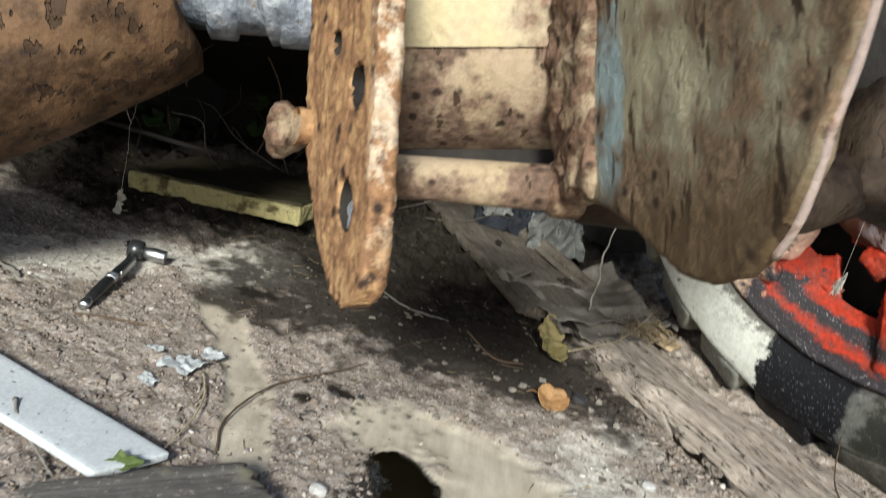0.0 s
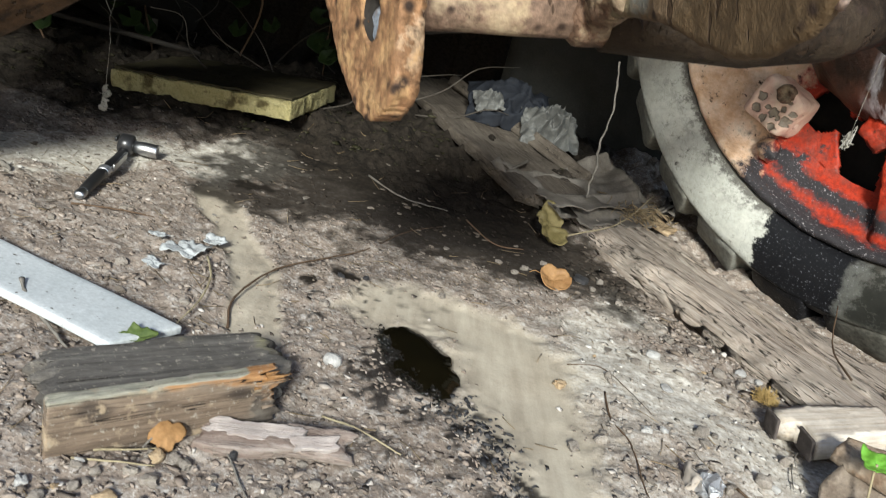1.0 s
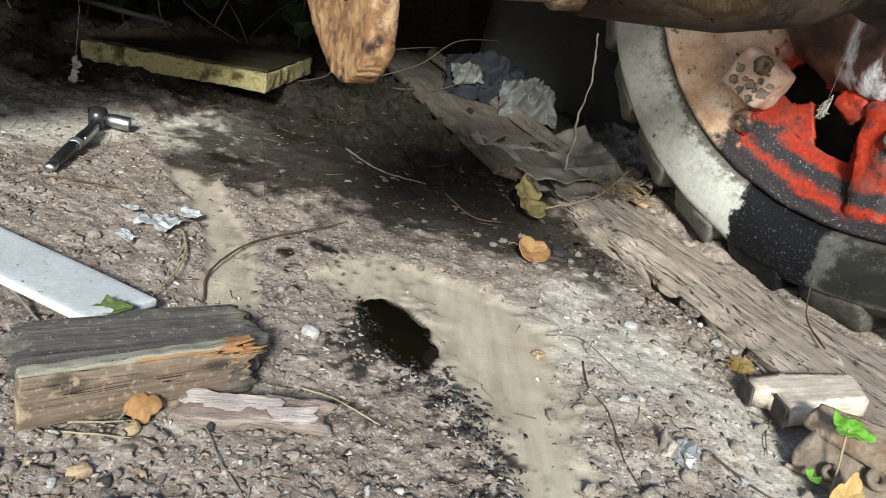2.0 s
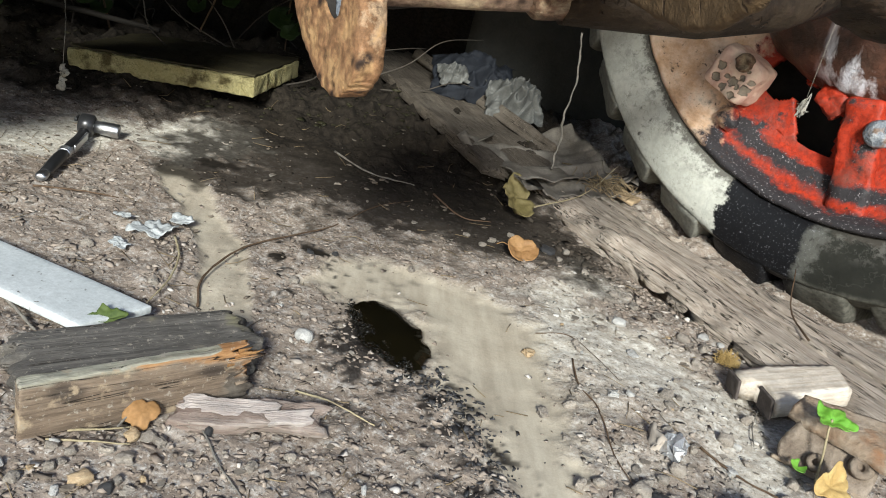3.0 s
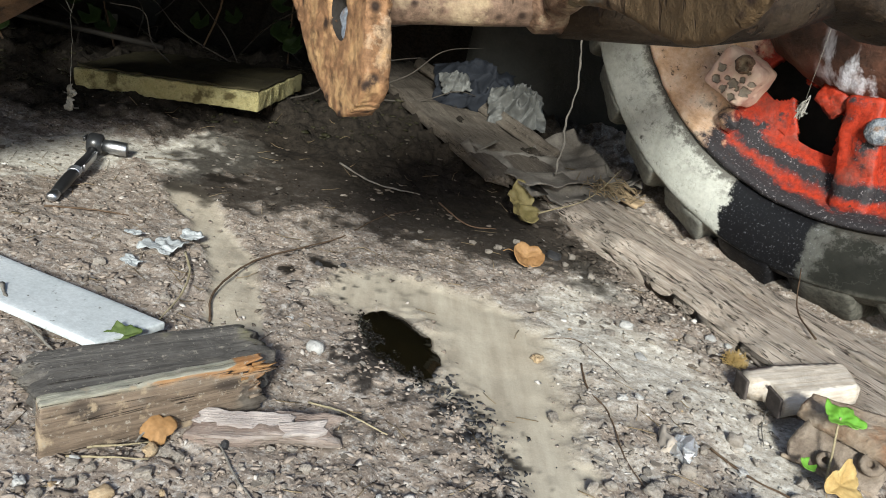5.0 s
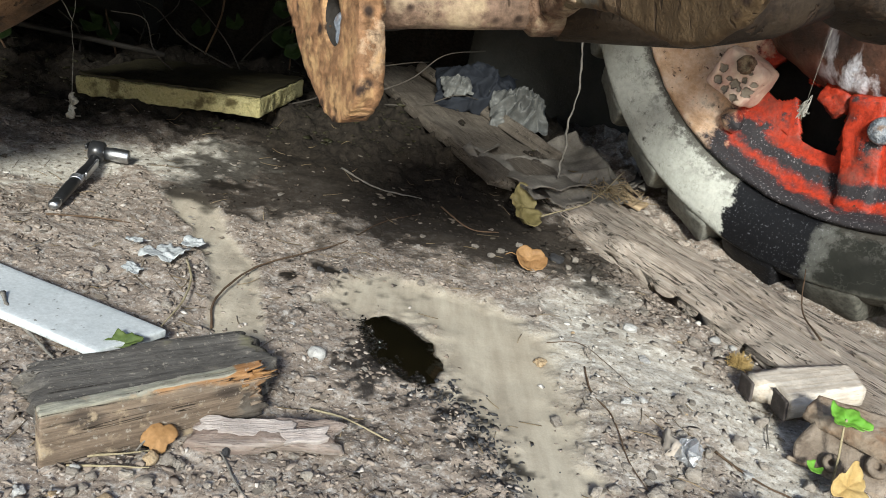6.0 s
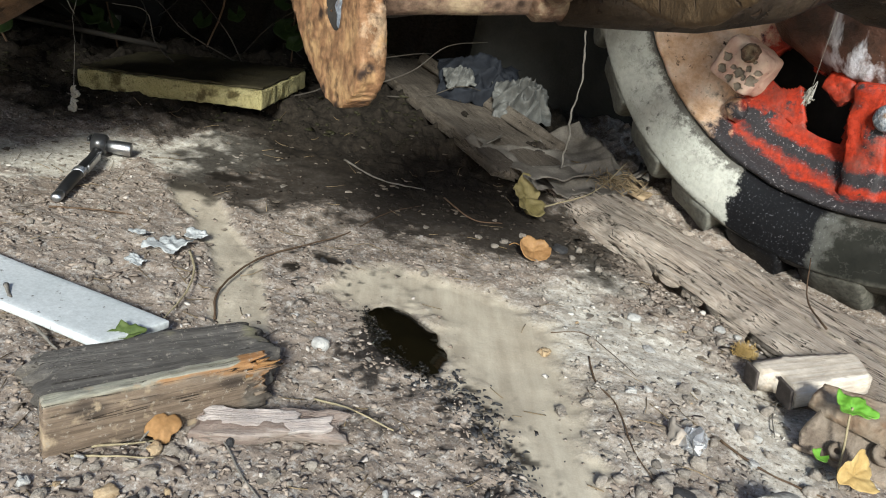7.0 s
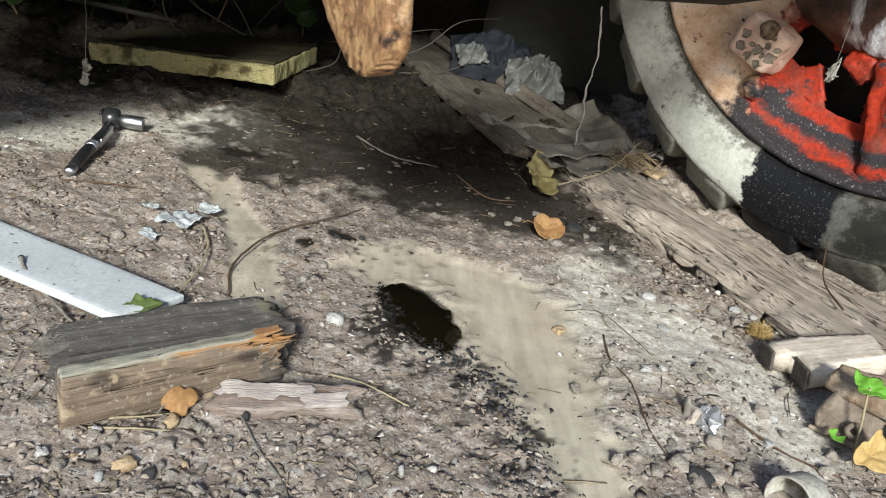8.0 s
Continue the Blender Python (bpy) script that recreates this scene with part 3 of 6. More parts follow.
def zones(x, y):
    """How dusty and how dark the earth is: leaf soil, old oil and painted shade."""
    w = fbm(x, y, 11, 4, 21)
    fine = fbm(x, y, 60, 3, 23)
    dust = 0.85 * step01(0.16, 0.03, from_line(x, y, [(0.30, 0.82), (0.37, 0.74), (0.41, 0.67)]) + w * 0.16)
    dust2 = step01(0.088, 0.045, from_line(x, y, [(-0.42, 0.99), (-0.36, 1.03), (-0.25, 1.105), (-0.15, 1.16)]) + w * 0.07 + fine * 0.05)
    # dark leaf soil at the back; its reach under the machine is painted shade
    soil_shade = step01(1.15, 1.27, y + 0.45 * np.clip(x + 0.17, 0.0, 0.3) + w * 0.10 + fine * 0.05) * step01(0.40, 0.26, x - 0.35 * (y - 1.2))
    # smooth pools of thick old oil
    pool = lambda pts, half, soft: step01(half + soft, half - soft, from_line(x, y, pts) + w * 0.035 + fine * 0.012)
    sludge = np.maximum.reduce([0.90 * pool([(-0.195, 1.000), (-0.155, 1.030), (-0.115, 1.062)], 0.020, 0.024), pool([(-0.143, 1.050), (-0.128, 1.062)], 0.016, 0.007), 0.92 * pool([(-0.005, 1.165), (0.025, 1.085), (0.055, 1.030)], 0.040, 0.036), pool([(-0.028, 0.806), (-0.018, 0.803)], 0.007, 0.004), pool([(0.014, 0.836), (0.022, 0.834)], 0.008, 0.004)])
    # the broad shade under the machine's arms, put into the colour
    oil_shade = PAINTED_SHADE * step01(0.20, 0.08, from_line(x, y, [(-0.06, 1.13), (0.03, 1.07), (0.14, 1.02), (0.28, 1.05)]) + w * 0.12 + fine * 0.10)
    return np.maximum(dust, dust2), soil_shade, np.maximum(oil_shade, sludge)


def ground_height(x, y):
    x, y = np.asarray(x, float), np.asarray(y, float)
    band, band2, puddle = masks(x, y)
    dust, _, oil_shade = zones(x, y)
    calm = 1 - np.maximum.reduce([0.90 * np.maximum(band, band2), 0.75 * dust, np.clip(oil_shade * 1.6 - 0.6, 0, 1)])
    z = fbm(x, y, 6, 3, 1) * 0.010 + calm * (fbm(x, y, 38, 4, 2) * 0.0050 + 0.002 * np.abs(fbm(x, y, 55, 2, 6)) + np.maximum(0, fbm(x, y, 120, 3, 3)) * 0.005)
    z = z - 0.0035 * np.maximum(band, band2) - 0.006 * step01(1.25, 0.7, puddle)
    z = z + 0.035 * step01(1.10, 1.45, y + 0.3 * np.maximum(0, x)) * (1 + fbm(x, y, 25, 3, 4))
    z = z + 1.5 * step01(1.9, 3.4, y - 0.10 * x) + 0.9 * step01(-0.85, -2.2, x) * step01(0.4, 1.2, y)
    return z


def ground():
    def steps(lo, hi, step, far):
        inner = list(np.arange(lo, hi, step))
        out, d, p = [], step, hi
        while p < far:
            out.append(p)
            d *= 1.35
            p += d
        low, d, p = [], step, lo - step
        while p > -far:
            low.append(p)
            d *= 1.35
            p -= d
        return np.array(low[::-1] + inner + out)
    xs, ys = steps(-0.62, 0.86, 0.0036, 120), steps(0.33, 1.75, 0.0040, 120)
    gx, gy = np.meshgrid(xs, ys, indexing="ij")
    x, y = gx.ravel(), gy.ravel()
    z = ground_height(x, y)
    nx, ny = len(xs), len(ys)
    i, j = np.meshgrid(np.arange(nx - 1), np.arange(ny - 1), indexing="ij")
    a = (i * ny + j).ravel()
    quads = np.stack([a, a + ny, a + ny + 1, a + 1], 1)
    me = bpy.data.meshes.new("ground")
    me.vertices.add(len(x))
    me.vertices.foreach_set("co", np.stack([x, y, z], 1).ravel())
    me.loops.add(quads.size)
    me.loops.foreach_set("vertex_index", quads.ravel())
    me.polygons.add(len(quads))
    me.polygons.foreach_set("loop_start", np.arange(len(quads)) * 4)
    me.polygons.foreach_set("loop_total", np.full(len(quads), 4))
    me.update(calc_edges=True)
    me.shade_smooth()
    band, band2, puddle = masks(x, y)
    dust, soil_shade, oil_shade = zones(x, y)
    soak = step01(1.25, 0.9, np.hypot((x - 0.084) / 0.024, (y - 0.655) / 0.045) + fbm(x, y, 110, 3, 31) * 1.3)
    trail = step01(0.050, 0.012, from_line(x, y, [(0.155, 0.60), (0.178, 0.55), (0.20, 0.51), (0.19, 0.46)])) * step01(0.06, 0.16, fbm(x, y, 75, 3, 33))
    drops = step01(0.38, 0.46, fbm(x, y, 85, 2, 35)) * step01(0.12, 0.03, from_line(x, y, [(-0.0, 0.83), (0.06, 0.66), (0.17, 0.52)]))
    oil = np.maximum.reduce([soak * 0.9, trail * 0.95, drops * 0.9, step01(1.10, 1.0, puddle)])
    for name, v in (("dust", dust), ("band", np.maximum(band, band2)), ("soil_shade", soil_shade), ("oil_shade", oil_shade), ("oil", oil)):
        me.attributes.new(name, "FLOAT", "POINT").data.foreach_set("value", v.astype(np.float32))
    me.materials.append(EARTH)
    return tagged(new("ground", me), "dusty grey-brown trodden earth with oil stains, smooth streaks and painted shade", "ground", kind="structure")


def gz(x, y):
    return float(ground_height(np.array([x]), np.array([y]))[0])


ground()


# ------------------------------------------------------------------ the machine: everything hangs in one tilted frame
# local x to the machine's side, y along it, z up
MACHINE = Matrix(((0.96235, 0.02421, -0.27072, 0.06348), (0.04923, 0.96403, 0.26121, 0.03813), (0.26731, -0.26470, 0.92654, 0.41492), (0, 0, 0, 1)))


def chassis():
    """Unseen plain belly and side pieces, added over the scene to keep the sky out."""
    ch = thing("chassis_blocker", MACHINE, "added dark machine belly that blocks the sky", "machine chassis", kind="structure")
    part("belly_blocker", jitter(moved(rbox(3.2, 2.1, 0.10, 0.01, 0.2), pose(0.1, 1.69, 0.46)), 0.004, 9), SOOT_SHADE, ch)
    part("cross_blocker", jitter(moved(rbox(0.95, 0.16, 0.20, 0.01, 0.1), pose(0.76, 0.62, 0.32)), 0.004, 9), SOOT_SHADE, ch)
    part("side_blocker", jitter(moved(rbox(0.12, 1.9, 0.22, 0.01, 0.1), pose(-0.62, 1.5, 0.40)), 0.004, 9), SOOT_SHADE, ch)
    return ch


def left_plate():
    """The pitted lug that points down at the ground: a tapering plate with slots and a bolt through it."""
    # its own x runs from the back edge to the front edge
    m = MACHINE @ frame_from((-0.0385, 0.333, -0.0255), (0.034, -0.066, 0.0), (0.035, 0.0, 1.0))
    th = thing("lug_bracket", m, "pitted rusty orange steel lug bracket with slots and bolt", "bracket")
    body = smooth_loop([(-0.006, 0.001), (0.006, 0.008), (0.0105, 0.028), (0.013, 0.058), (0.016, 0.10), (0.018, 0.20), (-0.060, 0.20), (-0.078, 0.13), (-0.080, 0.095), (-0.075, 0.066), (-0.064, 0.045), (-0.043, 0.0135), (-0.0215, 0.0)], 14)
    slots = [(-0.0165, 0.045, 0.0100, 0.0125), (-0.007, 0.098, 0.0095, 0.0105), (-0.036, 0.122, 0.0075, 0.007)]
    holes = [ring(*q, 40) for q in slots]
    geo = jitter(jitter(slab_of(body, 0.0120, holes), 0.0010, 45, 2, 3), 0.0007, 230, 3, 2)
    part("plate", geo, PLATE, th)
    # a dark lining in each slot paints the shade of its depth
    for cx, cz, rx, rz in slots:
        loops = [[(x, y, z) for x, z in ring(cx, cz, rx * k, rz * k, 40)] for y, k in ((0.0012, 0.985), (0.004, 0.93), (0.0105, 0.90))]
        lining = [(j * 40 + i, j * 40 + (i + 1) % 40, (j + 1) * 40 + (i + 1) % 40, (j + 1) * 40 + i) for j in range(2) for i in range(40)] + [tuple(range(80, 120))]
        part("slot_shade", jitter(([p for q in loops for p in q], lining), 0.0005, 160, 6, 2), SOOT_SHADE, th, "dark lining that puts shade inside the slot")
    part("bolt_head", jitter(jitter(moved(rbox(0.024, 0.024, 0.026, 0.009, 0.002), pose(-0.095, -0.006, 0.088)), 0.005, 55, 4, 3), 0.0020, 220, 5, 2), FLANGE, th, "crusted rusty bolt head")
    part("spacer", jitter(moved(lathe([(0.010, -0.002), (0.0105, 0.024)], 14), pose(-0.078, -0.004, 0.088)), 0.001, 90, 5), PLATE, th)
    part("slot_plug", jitter(moved(rbox(0.009, 0.006, 0.016, 0.003, 0.0015), pose(-0.0190, 0.0065, 0.040)), 0.0016, 120, 5), BLUE_IRON, th, "grey lump of grease deep in the slot")
    return th


def crossbar():
    """The yellow casting that joins the two lugs, with a round lip along its lower edge."""
    th = thing("cross_casting", MACHINE, "rust-stained yellow cast crossbar with a round lower lip", "crossbar")
    a = pose(-0.030, 0.505, 0.128, 0, 0, -90)
    part("barrel", jitter(moved(lathe([(0.0, -0.001), (0.0655, 0.0), (0.066, 0.05), (0.066, 0.12), (0.066, 0.20)], 48), a), 0.0012, 40, 6), CASTING, th)
    part("wrap_plate", jitter(moved(lathe([(0.0662, 0.002), (0.0680, 0.004), (0.0680, 0.095), (0.0662, 0.097)], 30, 294, 375), a @ pose(0, 0, 0, 0, -55, 0)), 0.001, 40, 7), BRIGHT_CAST, th, "bright yellow wrapped cover plate")
    part("lower_lip", jitter(tube([(-0.030, 0.446, 0.0425), (0.0, 0.445, 0.040), (0.03, 0.444, 0.0375), (0.066, 0.442, 0.035)], [0.0125, 0.0125, 0.0128, 0.0135], 24), 0.0012, 55, 8), CASTING, th)
    part("lip_collar", jitter(tube([(0.060, 0.442, 0.036), (0.064, 0.442, 0.0355), (0.078, 0.444, 0.035), (0.090, 0.446, 0.034)], [0.0135, 0.0165, 0.0175, 0.016], 24), 0.0022, 70, 9, 4), FLANGE, th, "lumpy weld collar")
    part("beam", jitter(tube([(0.080, 0.446, 0.035), (0.12, 0.450, 0.031), (0.165, 0.456, 0.027), (0.215, 0.470, 0.030), (0.27, 0.50, 0.045)], [0.020, 0.0215, 0.022, 0.022, 0.022], 24), 0.0012, 40, 10, 4), SHADED_IRON, th, "dark brown beam behind the arm, shade in its colour")
    # web coloured near-black to draw the shaded gap above the lip
    part("web", jitter(moved(rbox(0.19, 0.014, 0.05, 0.003, 0.01), pose(0.055, 0.497, 0.062)), 0.001, 50, 9), SOOT_SHADE, th)
    return th


def arm():
    """The big greenish lug: a deep plate that runs towards the camera and ends in a round lobe."""
    # its own x runs from the far end at the crossbar to the near edge
    m = MACHINE @ frame_from((0.068, 0.43, 0.0), (0.18304, -0.98311, 0.0), (0.0, 0.0, 1.0))
    th = thing("lifting_arm", m, "greenish rusty steel lifting arm with a rounded lower lobe", "machine arm")
    low = [(-0.010, 0.0295), (0.027, 0.0246), (0.0503, 0.0204), (0.0775, 0.0140), (0.0955, 0.0052), (0.1118, -0.0033), (0.1313, -0.0108), (0.1545, -0.0131), (0.1745, -0.0093), (0.1873, -0.0025), (0.1989, 0.0071), (0.207, 0.0185), (0.2145, 0.0332), (0.2216, 0.0454), (0.2303, 0.0615)]
    edge = low + [(0.245, 0.10), (0.262, 0.16), (0.27, 0.20)]
    xs = [e[0] for e in edge]
    cols, rows, d = 70, 34, 0.0075
    def skin(u, v):
        # v runs down the visible face, round the lower edge and up the far face
        x = xs[0] + (xs[-1] - xs[0]) * u
        z0 = float(np.interp(x, xs, [e[1] for e in edge]))
        k = v * 2 - 1
        if abs(k) > 0.14:
            s_ = (abs(k) - 0.14) / 0.86
            return (x, 0.0 if k < 0 else d, z0 + d / 2 + (0.201 - z0 - d / 2) * s_)
        a = k / 0.14 * math.pi / 2
        return (x, d / 2 + d / 2 * math.sin(a), z0 + d / 2 - d / 2 * math.cos(a))
    part("web_plate", jitter(jitter(grid(cols, rows * 2, skin), 0.0010, 45, 11, 3), 0.0007, 190, 12, 2), ARM, th)
    part("rim", jitter(tube(curve([(x, 0.004, z) for x, z in low[9:]] + [(0.245, 0.004, 0.10), (0.262, 0.004, 0.16), (0.27, 0.004, 0.20)], 5), 0.0017, 8), 0.0006, 70, 12), ARM_EDGE, th, "scraped pale rim of the arm")
    part("joint_flange", jitter(moved(rbox(0.062, 0.024, 0.185, 0.009, 0.003), pose(0.016, 0.006, 0.118)), 0.005, 70, 13, 5), FLANGE, th, "rough brown weld flange")
    return th


def hydraulics():
    th = thing("hydraulic_cylinder", MACHINE @ Matrix.Scale(1.6, 4), "brown rusty barrel with a blue-grey ram beside it", "hydraulic cylinder")
    d = Vector((0.113, 0.02, 0.055)).normalized()
    end = Vector((-0.183, 0.50, 0.181))
    part("barrel", jitter(tube([end - d * k for k in (0.0, 0.004, 0.02, 0.1, 0.2, 0.32)], [0.058, 0.066, 0.069, 0.070, 0.070, 0.070], 48), 0.004, 45, 15, 4), BROWN_IRON, th, "flaking brown rusty barrel")
    part("ram", jitter(tube([end + Vector((-0.01 + 0.15 * q, 0.03 + 0.03 * q, 0.004 - 0.004 * q)) for q in (0.0, 0.20, 0.21, 0.33, 0.34, 0.52, 0.53, 0.74, 0.75, 0.84, 0.85, 1.0)], [0.030, 0.030, 0.036, 0.036, 0.031, 0.031, 0.039, 0.039, 0.034, 0.034, 0.040, 0.040], 36), 0.0022, 60, 16, 4), BLUE_IRON, th, "stepped blue-grey painted ram")
    part("gland", jitter(tube([end + Vector((0.052, 0.045, 0.010)), end + Vector((0.056, 0.045, 0.011)), end + Vector((0.078, 0.047, 0.013)), end + Vector((0.082, 0.047, 0.014))], [0.040, 0.047, 0.047, 0.040], 32), 0.001, 45, 17), BLUE_IRON, th)
    part("hose_end", jitter(tube([end + Vector((0.10, 0.02, -0.01)), end + Vector((0.11, 0.02, -0.015)), end + Vector((0.13, 0.03, 0.0))], [0.014, 0.020, 0.016], 16), 0.001, 45, 18), BLUE_IRON, th)
    return th


def axle():
    th = thing("axle_housing", MACHINE, "dark axle housing beside the wheel, shade in its colour", "axle")
    # near-black in place of brown iron, to put the housing in shade
    part("housing", jitter(tube([(0.27, 0.52, 0.115), (0.36, 0.56, 0.135), (0.50, 0.66, 0.155), (0.70, 0.80, 0.17)], [0.045, 0.055, 0.060, 0.065], 28), 0.005, 30, 19, 4), SOOT_SHADE, th)
    part("bracket_foot", jitter(moved(rbox(0.10, 0.05, 0.08, 0.012, 0.012), pose(0.30, 0.50, 0.055, 0, 20, 15)), 0.004, 40, 20, 4), SHADED_IRON, th)
    return th


chassis(), left_plate(), crossbar(), arm(), hydraulics(), axle()

# ------------------------------------------------------------------ the wheel
WHEEL = frame_from((0.647, 1.004, 0.527), (0.64279, -0.76604, 0.0), (0.0, 0.0, 1.0))  # its -y axis faces the camera


def tyre_material():
    m, t, b = nodes_of("dusty_tyre")
    co = coords(t)
    n1, n2 = tex(t, "noise", 12, 6, 0.65, co), tex(t, "noise", 130, 6, 0.7, co)
    dusty = ramp(t, n1, [(0.3, (0.37, 0.37, 0.325)), (0.7, (0.56, 0.56, 0.50))])
    dusty = mix(t, 0.45, dusty, ramp(t, n2, [(0.3, (0.45,) * 3), (0.65, (1.0,) * 3)]), "MULTIPLY")
    dusty = mix(t, grey(t, tex(t, "noise", 45, 7, 0.75, co), 0.58, 0.70), dusty, (0.075, 0.07, 0.06))
    x = calc(t, "ADD", axis(t, co, 0), calc(t, "MULTIPLY", calc(t, "SUBTRACT", tex(t, "noise", 55, 6, 0.7, co), 0.5), 0.055))
    stain = calc(t, "MULTIPLY", grey(t, x, -0.108, -0.102), grey(t, x, 0.050, 0.020))
    stain = calc(t, "MULTIPLY", stain, grey(t, axis(t, co, 2), -0.30, -0.33))
    specks = grey(t, tex(t, "noise", 330, 3, 0.6, co), 0.60, 0.70)
    black = mix(t, calc(t, "MULTIPLY", specks, calc(t, "MULTIPLY", grey(t, n1, 0.35, 0.65), 0.7)), (0.006, 0.006, 0.007), (0.22, 0.22, 0.24))
    # the sidewall is darker beyond the stain
    darkening = grey(t, x, 0.0, 0.05)
    dusty = mix(t, darkening, dusty, ramp(t, n1, [(0.3, (0.009, 0.009, 0.0075)), (0.7, (0.026, 0.026, 0.021))]))
    # earth and grime on the tread blocks, with shade of their receding faces painted in
    r = calc(t, "SQRT", calc(t, "ADD", calc(t, "POWER", axis(t, co, 0), 2.0), calc(t, "POWER", axis(t, co, 2), 2.0)), 0.0)
    r = calc(t, "ADD", r, calc(t, "MULTIPLY", calc(t, "SUBTRACT", n1, 0.5), 0.03))
    dusty = mix(t, calc(t, "MULTIPLY", grey(t, r, 0.477, 0.487), 0.72), dusty, ramp(t, n2, [(0.3, (0.040, 0.038, 0.031)), (0.7, (0.15, 0.143, 0.118))]))
    # smears of grease and scuffs next to the rim
    seam = grey(t, calc(t, "ADD", r, calc(t, "MULTIPLY", calc(t, "SUBTRACT", tex(t, "noise", 60, 6, 0.7, co), 0.5), 0.045)), 0.411, 0.404)
    dusty = mix(t, calc(t, "MULTIPLY", seam, 0.85), dusty, (0.055, 0.048, 0.040))
    smear = calc(t, "MULTIPLY", grey(t, tex(t, "noise", 70, 7, 0.75, co), 0.50, 0.60), grey(t, r, 0.438, 0.412))
    dusty = mix(t, calc(t, "MULTIPLY", smear, 0.8), dusty, (0.10, 0.095, 0.085))
    dusty = mix(t, calc(t, "MULTIPLY", grey(t, calc(t, "ABSOLUTE", calc(t, "SUBTRACT", tex(t, "noise", 16, 5, 0.65, co), 0.5), 0.0), 0.010, 0.003), 0.22), dusty, (0.09, 0.088, 0.075))
    t.links.new(mix(t, stain, dusty, black), b.inputs["Base Color"])
    b.inputs["Specular IOR Level"].default_value = 0.18
    rr = t.nodes.new("ShaderNodeMapRange")
    rr.inputs["To Min"].default_value, rr.inputs["To Max"].default_value = 0.9, 0.5
    t.links.new(stain, rr.inputs[0])
    t.links.new(rr.outputs[0], b.inputs["Roughness"])
    first = bump(t, b, n1, 0.3, 0.004)
    bump(t, b, n2, 0.5, 0.0015, first)
    return m


def rim_material():
    m, t, b = nodes_of("peeling_red_rim_paint")
    co = coords(t)
    n1, n2 = tex(t, "noise", 24, 7, 0.65, co), tex(t, "noise", 170, 6, 0.7, co)
    wob = calc(t, "MULTIPLY", calc(t, "SUBTRACT", n1, 0.5), 0.16)
    x = calc(t, "ADD", axis(t, co, 0), wob)
    red = ramp(t, n2, [(0.3, (0.22, 0.020, 0.009)), (0.55, (0.38, 0.034, 0.013))])
    red = mix(t, grey(t, tex(t, "noise", 16, 6, 0.7, co), 0.50, 0.66), red, (0.16, 0.045, 0.032))
    peach = ramp(t, n1, [(0.28, (0.34, 0.20, 0.11)), (0.42, (0.62, 0.40, 0.25)), (0.55, (0.76, 0.56, 0.41)), (0.72, (0.80, 0.70, 0.58))])
    peach = mix(t, grey(t, tex(t, "noise", 55, 6, 0.7, co), 0.60, 0.66), peach, (0.15, 0.10, 0.07))
    col = mix(t, grey(t, x, -0.175, -0.155), peach, red)
    # black grease lies in a ring round the dish and in spatters
    r = calc(t, "SQRT", calc(t, "ADD", calc(t, "POWER", axis(t, co, 0), 2.0), calc(t, "POWER", axis(t, co, 2), 2.0)), 0.0)
    rr = calc(t, "ADD", r, calc(t, "MULTIPLY", calc(t, "SUBTRACT", n1, 0.5), 0.055))
    lane = calc(t, "MULTIPLY", grey(t, rr, 0.333, 0.341), grey(t, rr, 0.366, 0.356))
    lane = calc(t, "MAXIMUM", lane, grey(t, rr, 0.369, 0.378))
    lane = calc(t, "MAXIMUM", lane, grey(t, n1, 0.56, 0.63))
    lane = calc(t, "MULTIPLY", lane, grey(t, x, -0.19, -0.165))
    tar = mix(t, grey(t, tex(t, "noise", 330, 3, 0.6, co), 0.60, 0.72), (0.030, 0.027, 0.029), (0.30, 0.27, 0.28))
    col = mix(t, lane, col, tar)
    col = mix(t, grey(t, tex(t, "noise", 75, 6, 0.7, co), 0.62, 0.68), col, (0.06, 0.03, 0.02))
    col = mix(t, 0.4, col, ramp(t, n2, [(0.3, (0.45,) * 3), (0.7, (1.0,) * 3)]), "MULTIPLY")
    t.links.new(col, b.inputs["Base Color"])
    b.inputs["Roughness"].default_value = 0.5
    b.inputs["Specular IOR Level"].default_value = 0.22
    first = bump(t, b, n1, 0.4, 0.005)
    bump(t, b, n2, 0.6, 0.002, first)
    return m


def pitted_material():
    m, t, b = nodes_of("pitted_peach_boss")
    co = coords(t)
    n1, n2 = tex(t, "noise", 40, 6, 0.65, co), tex(t, "noise", 240, 5, 0.7, co)
    at = t.nodes.new("ShaderNodeAttribute")
    at.attribute_name = "scab"
    pits = calc(t, "MAXIMUM", grey(t, at.outputs["Fac"], 0.25, 0.6), grey(t, tex(t, "noise", 130, 5, 0.7, co), 0.66, 0.71))
    col = ramp(t, n1, [(0.3, (0.58, 0.34, 0.27)), (0.6, (0.72, 0.55, 0.43))])
    col = mix(t, pits, col, mix(t, n2, (0.13, 0.105, 0.08), (0.40, 0.34, 0.27)))
    t.links.new(col, b.inputs["Base Color"])
    b.inputs["Roughness"].default_value = 0.8
    bump(t, b, calc(t, "SUBTRACT", calc(t, "MULTIPLY", n2, 0.15), pits), 0.9, 0.005)
    return m


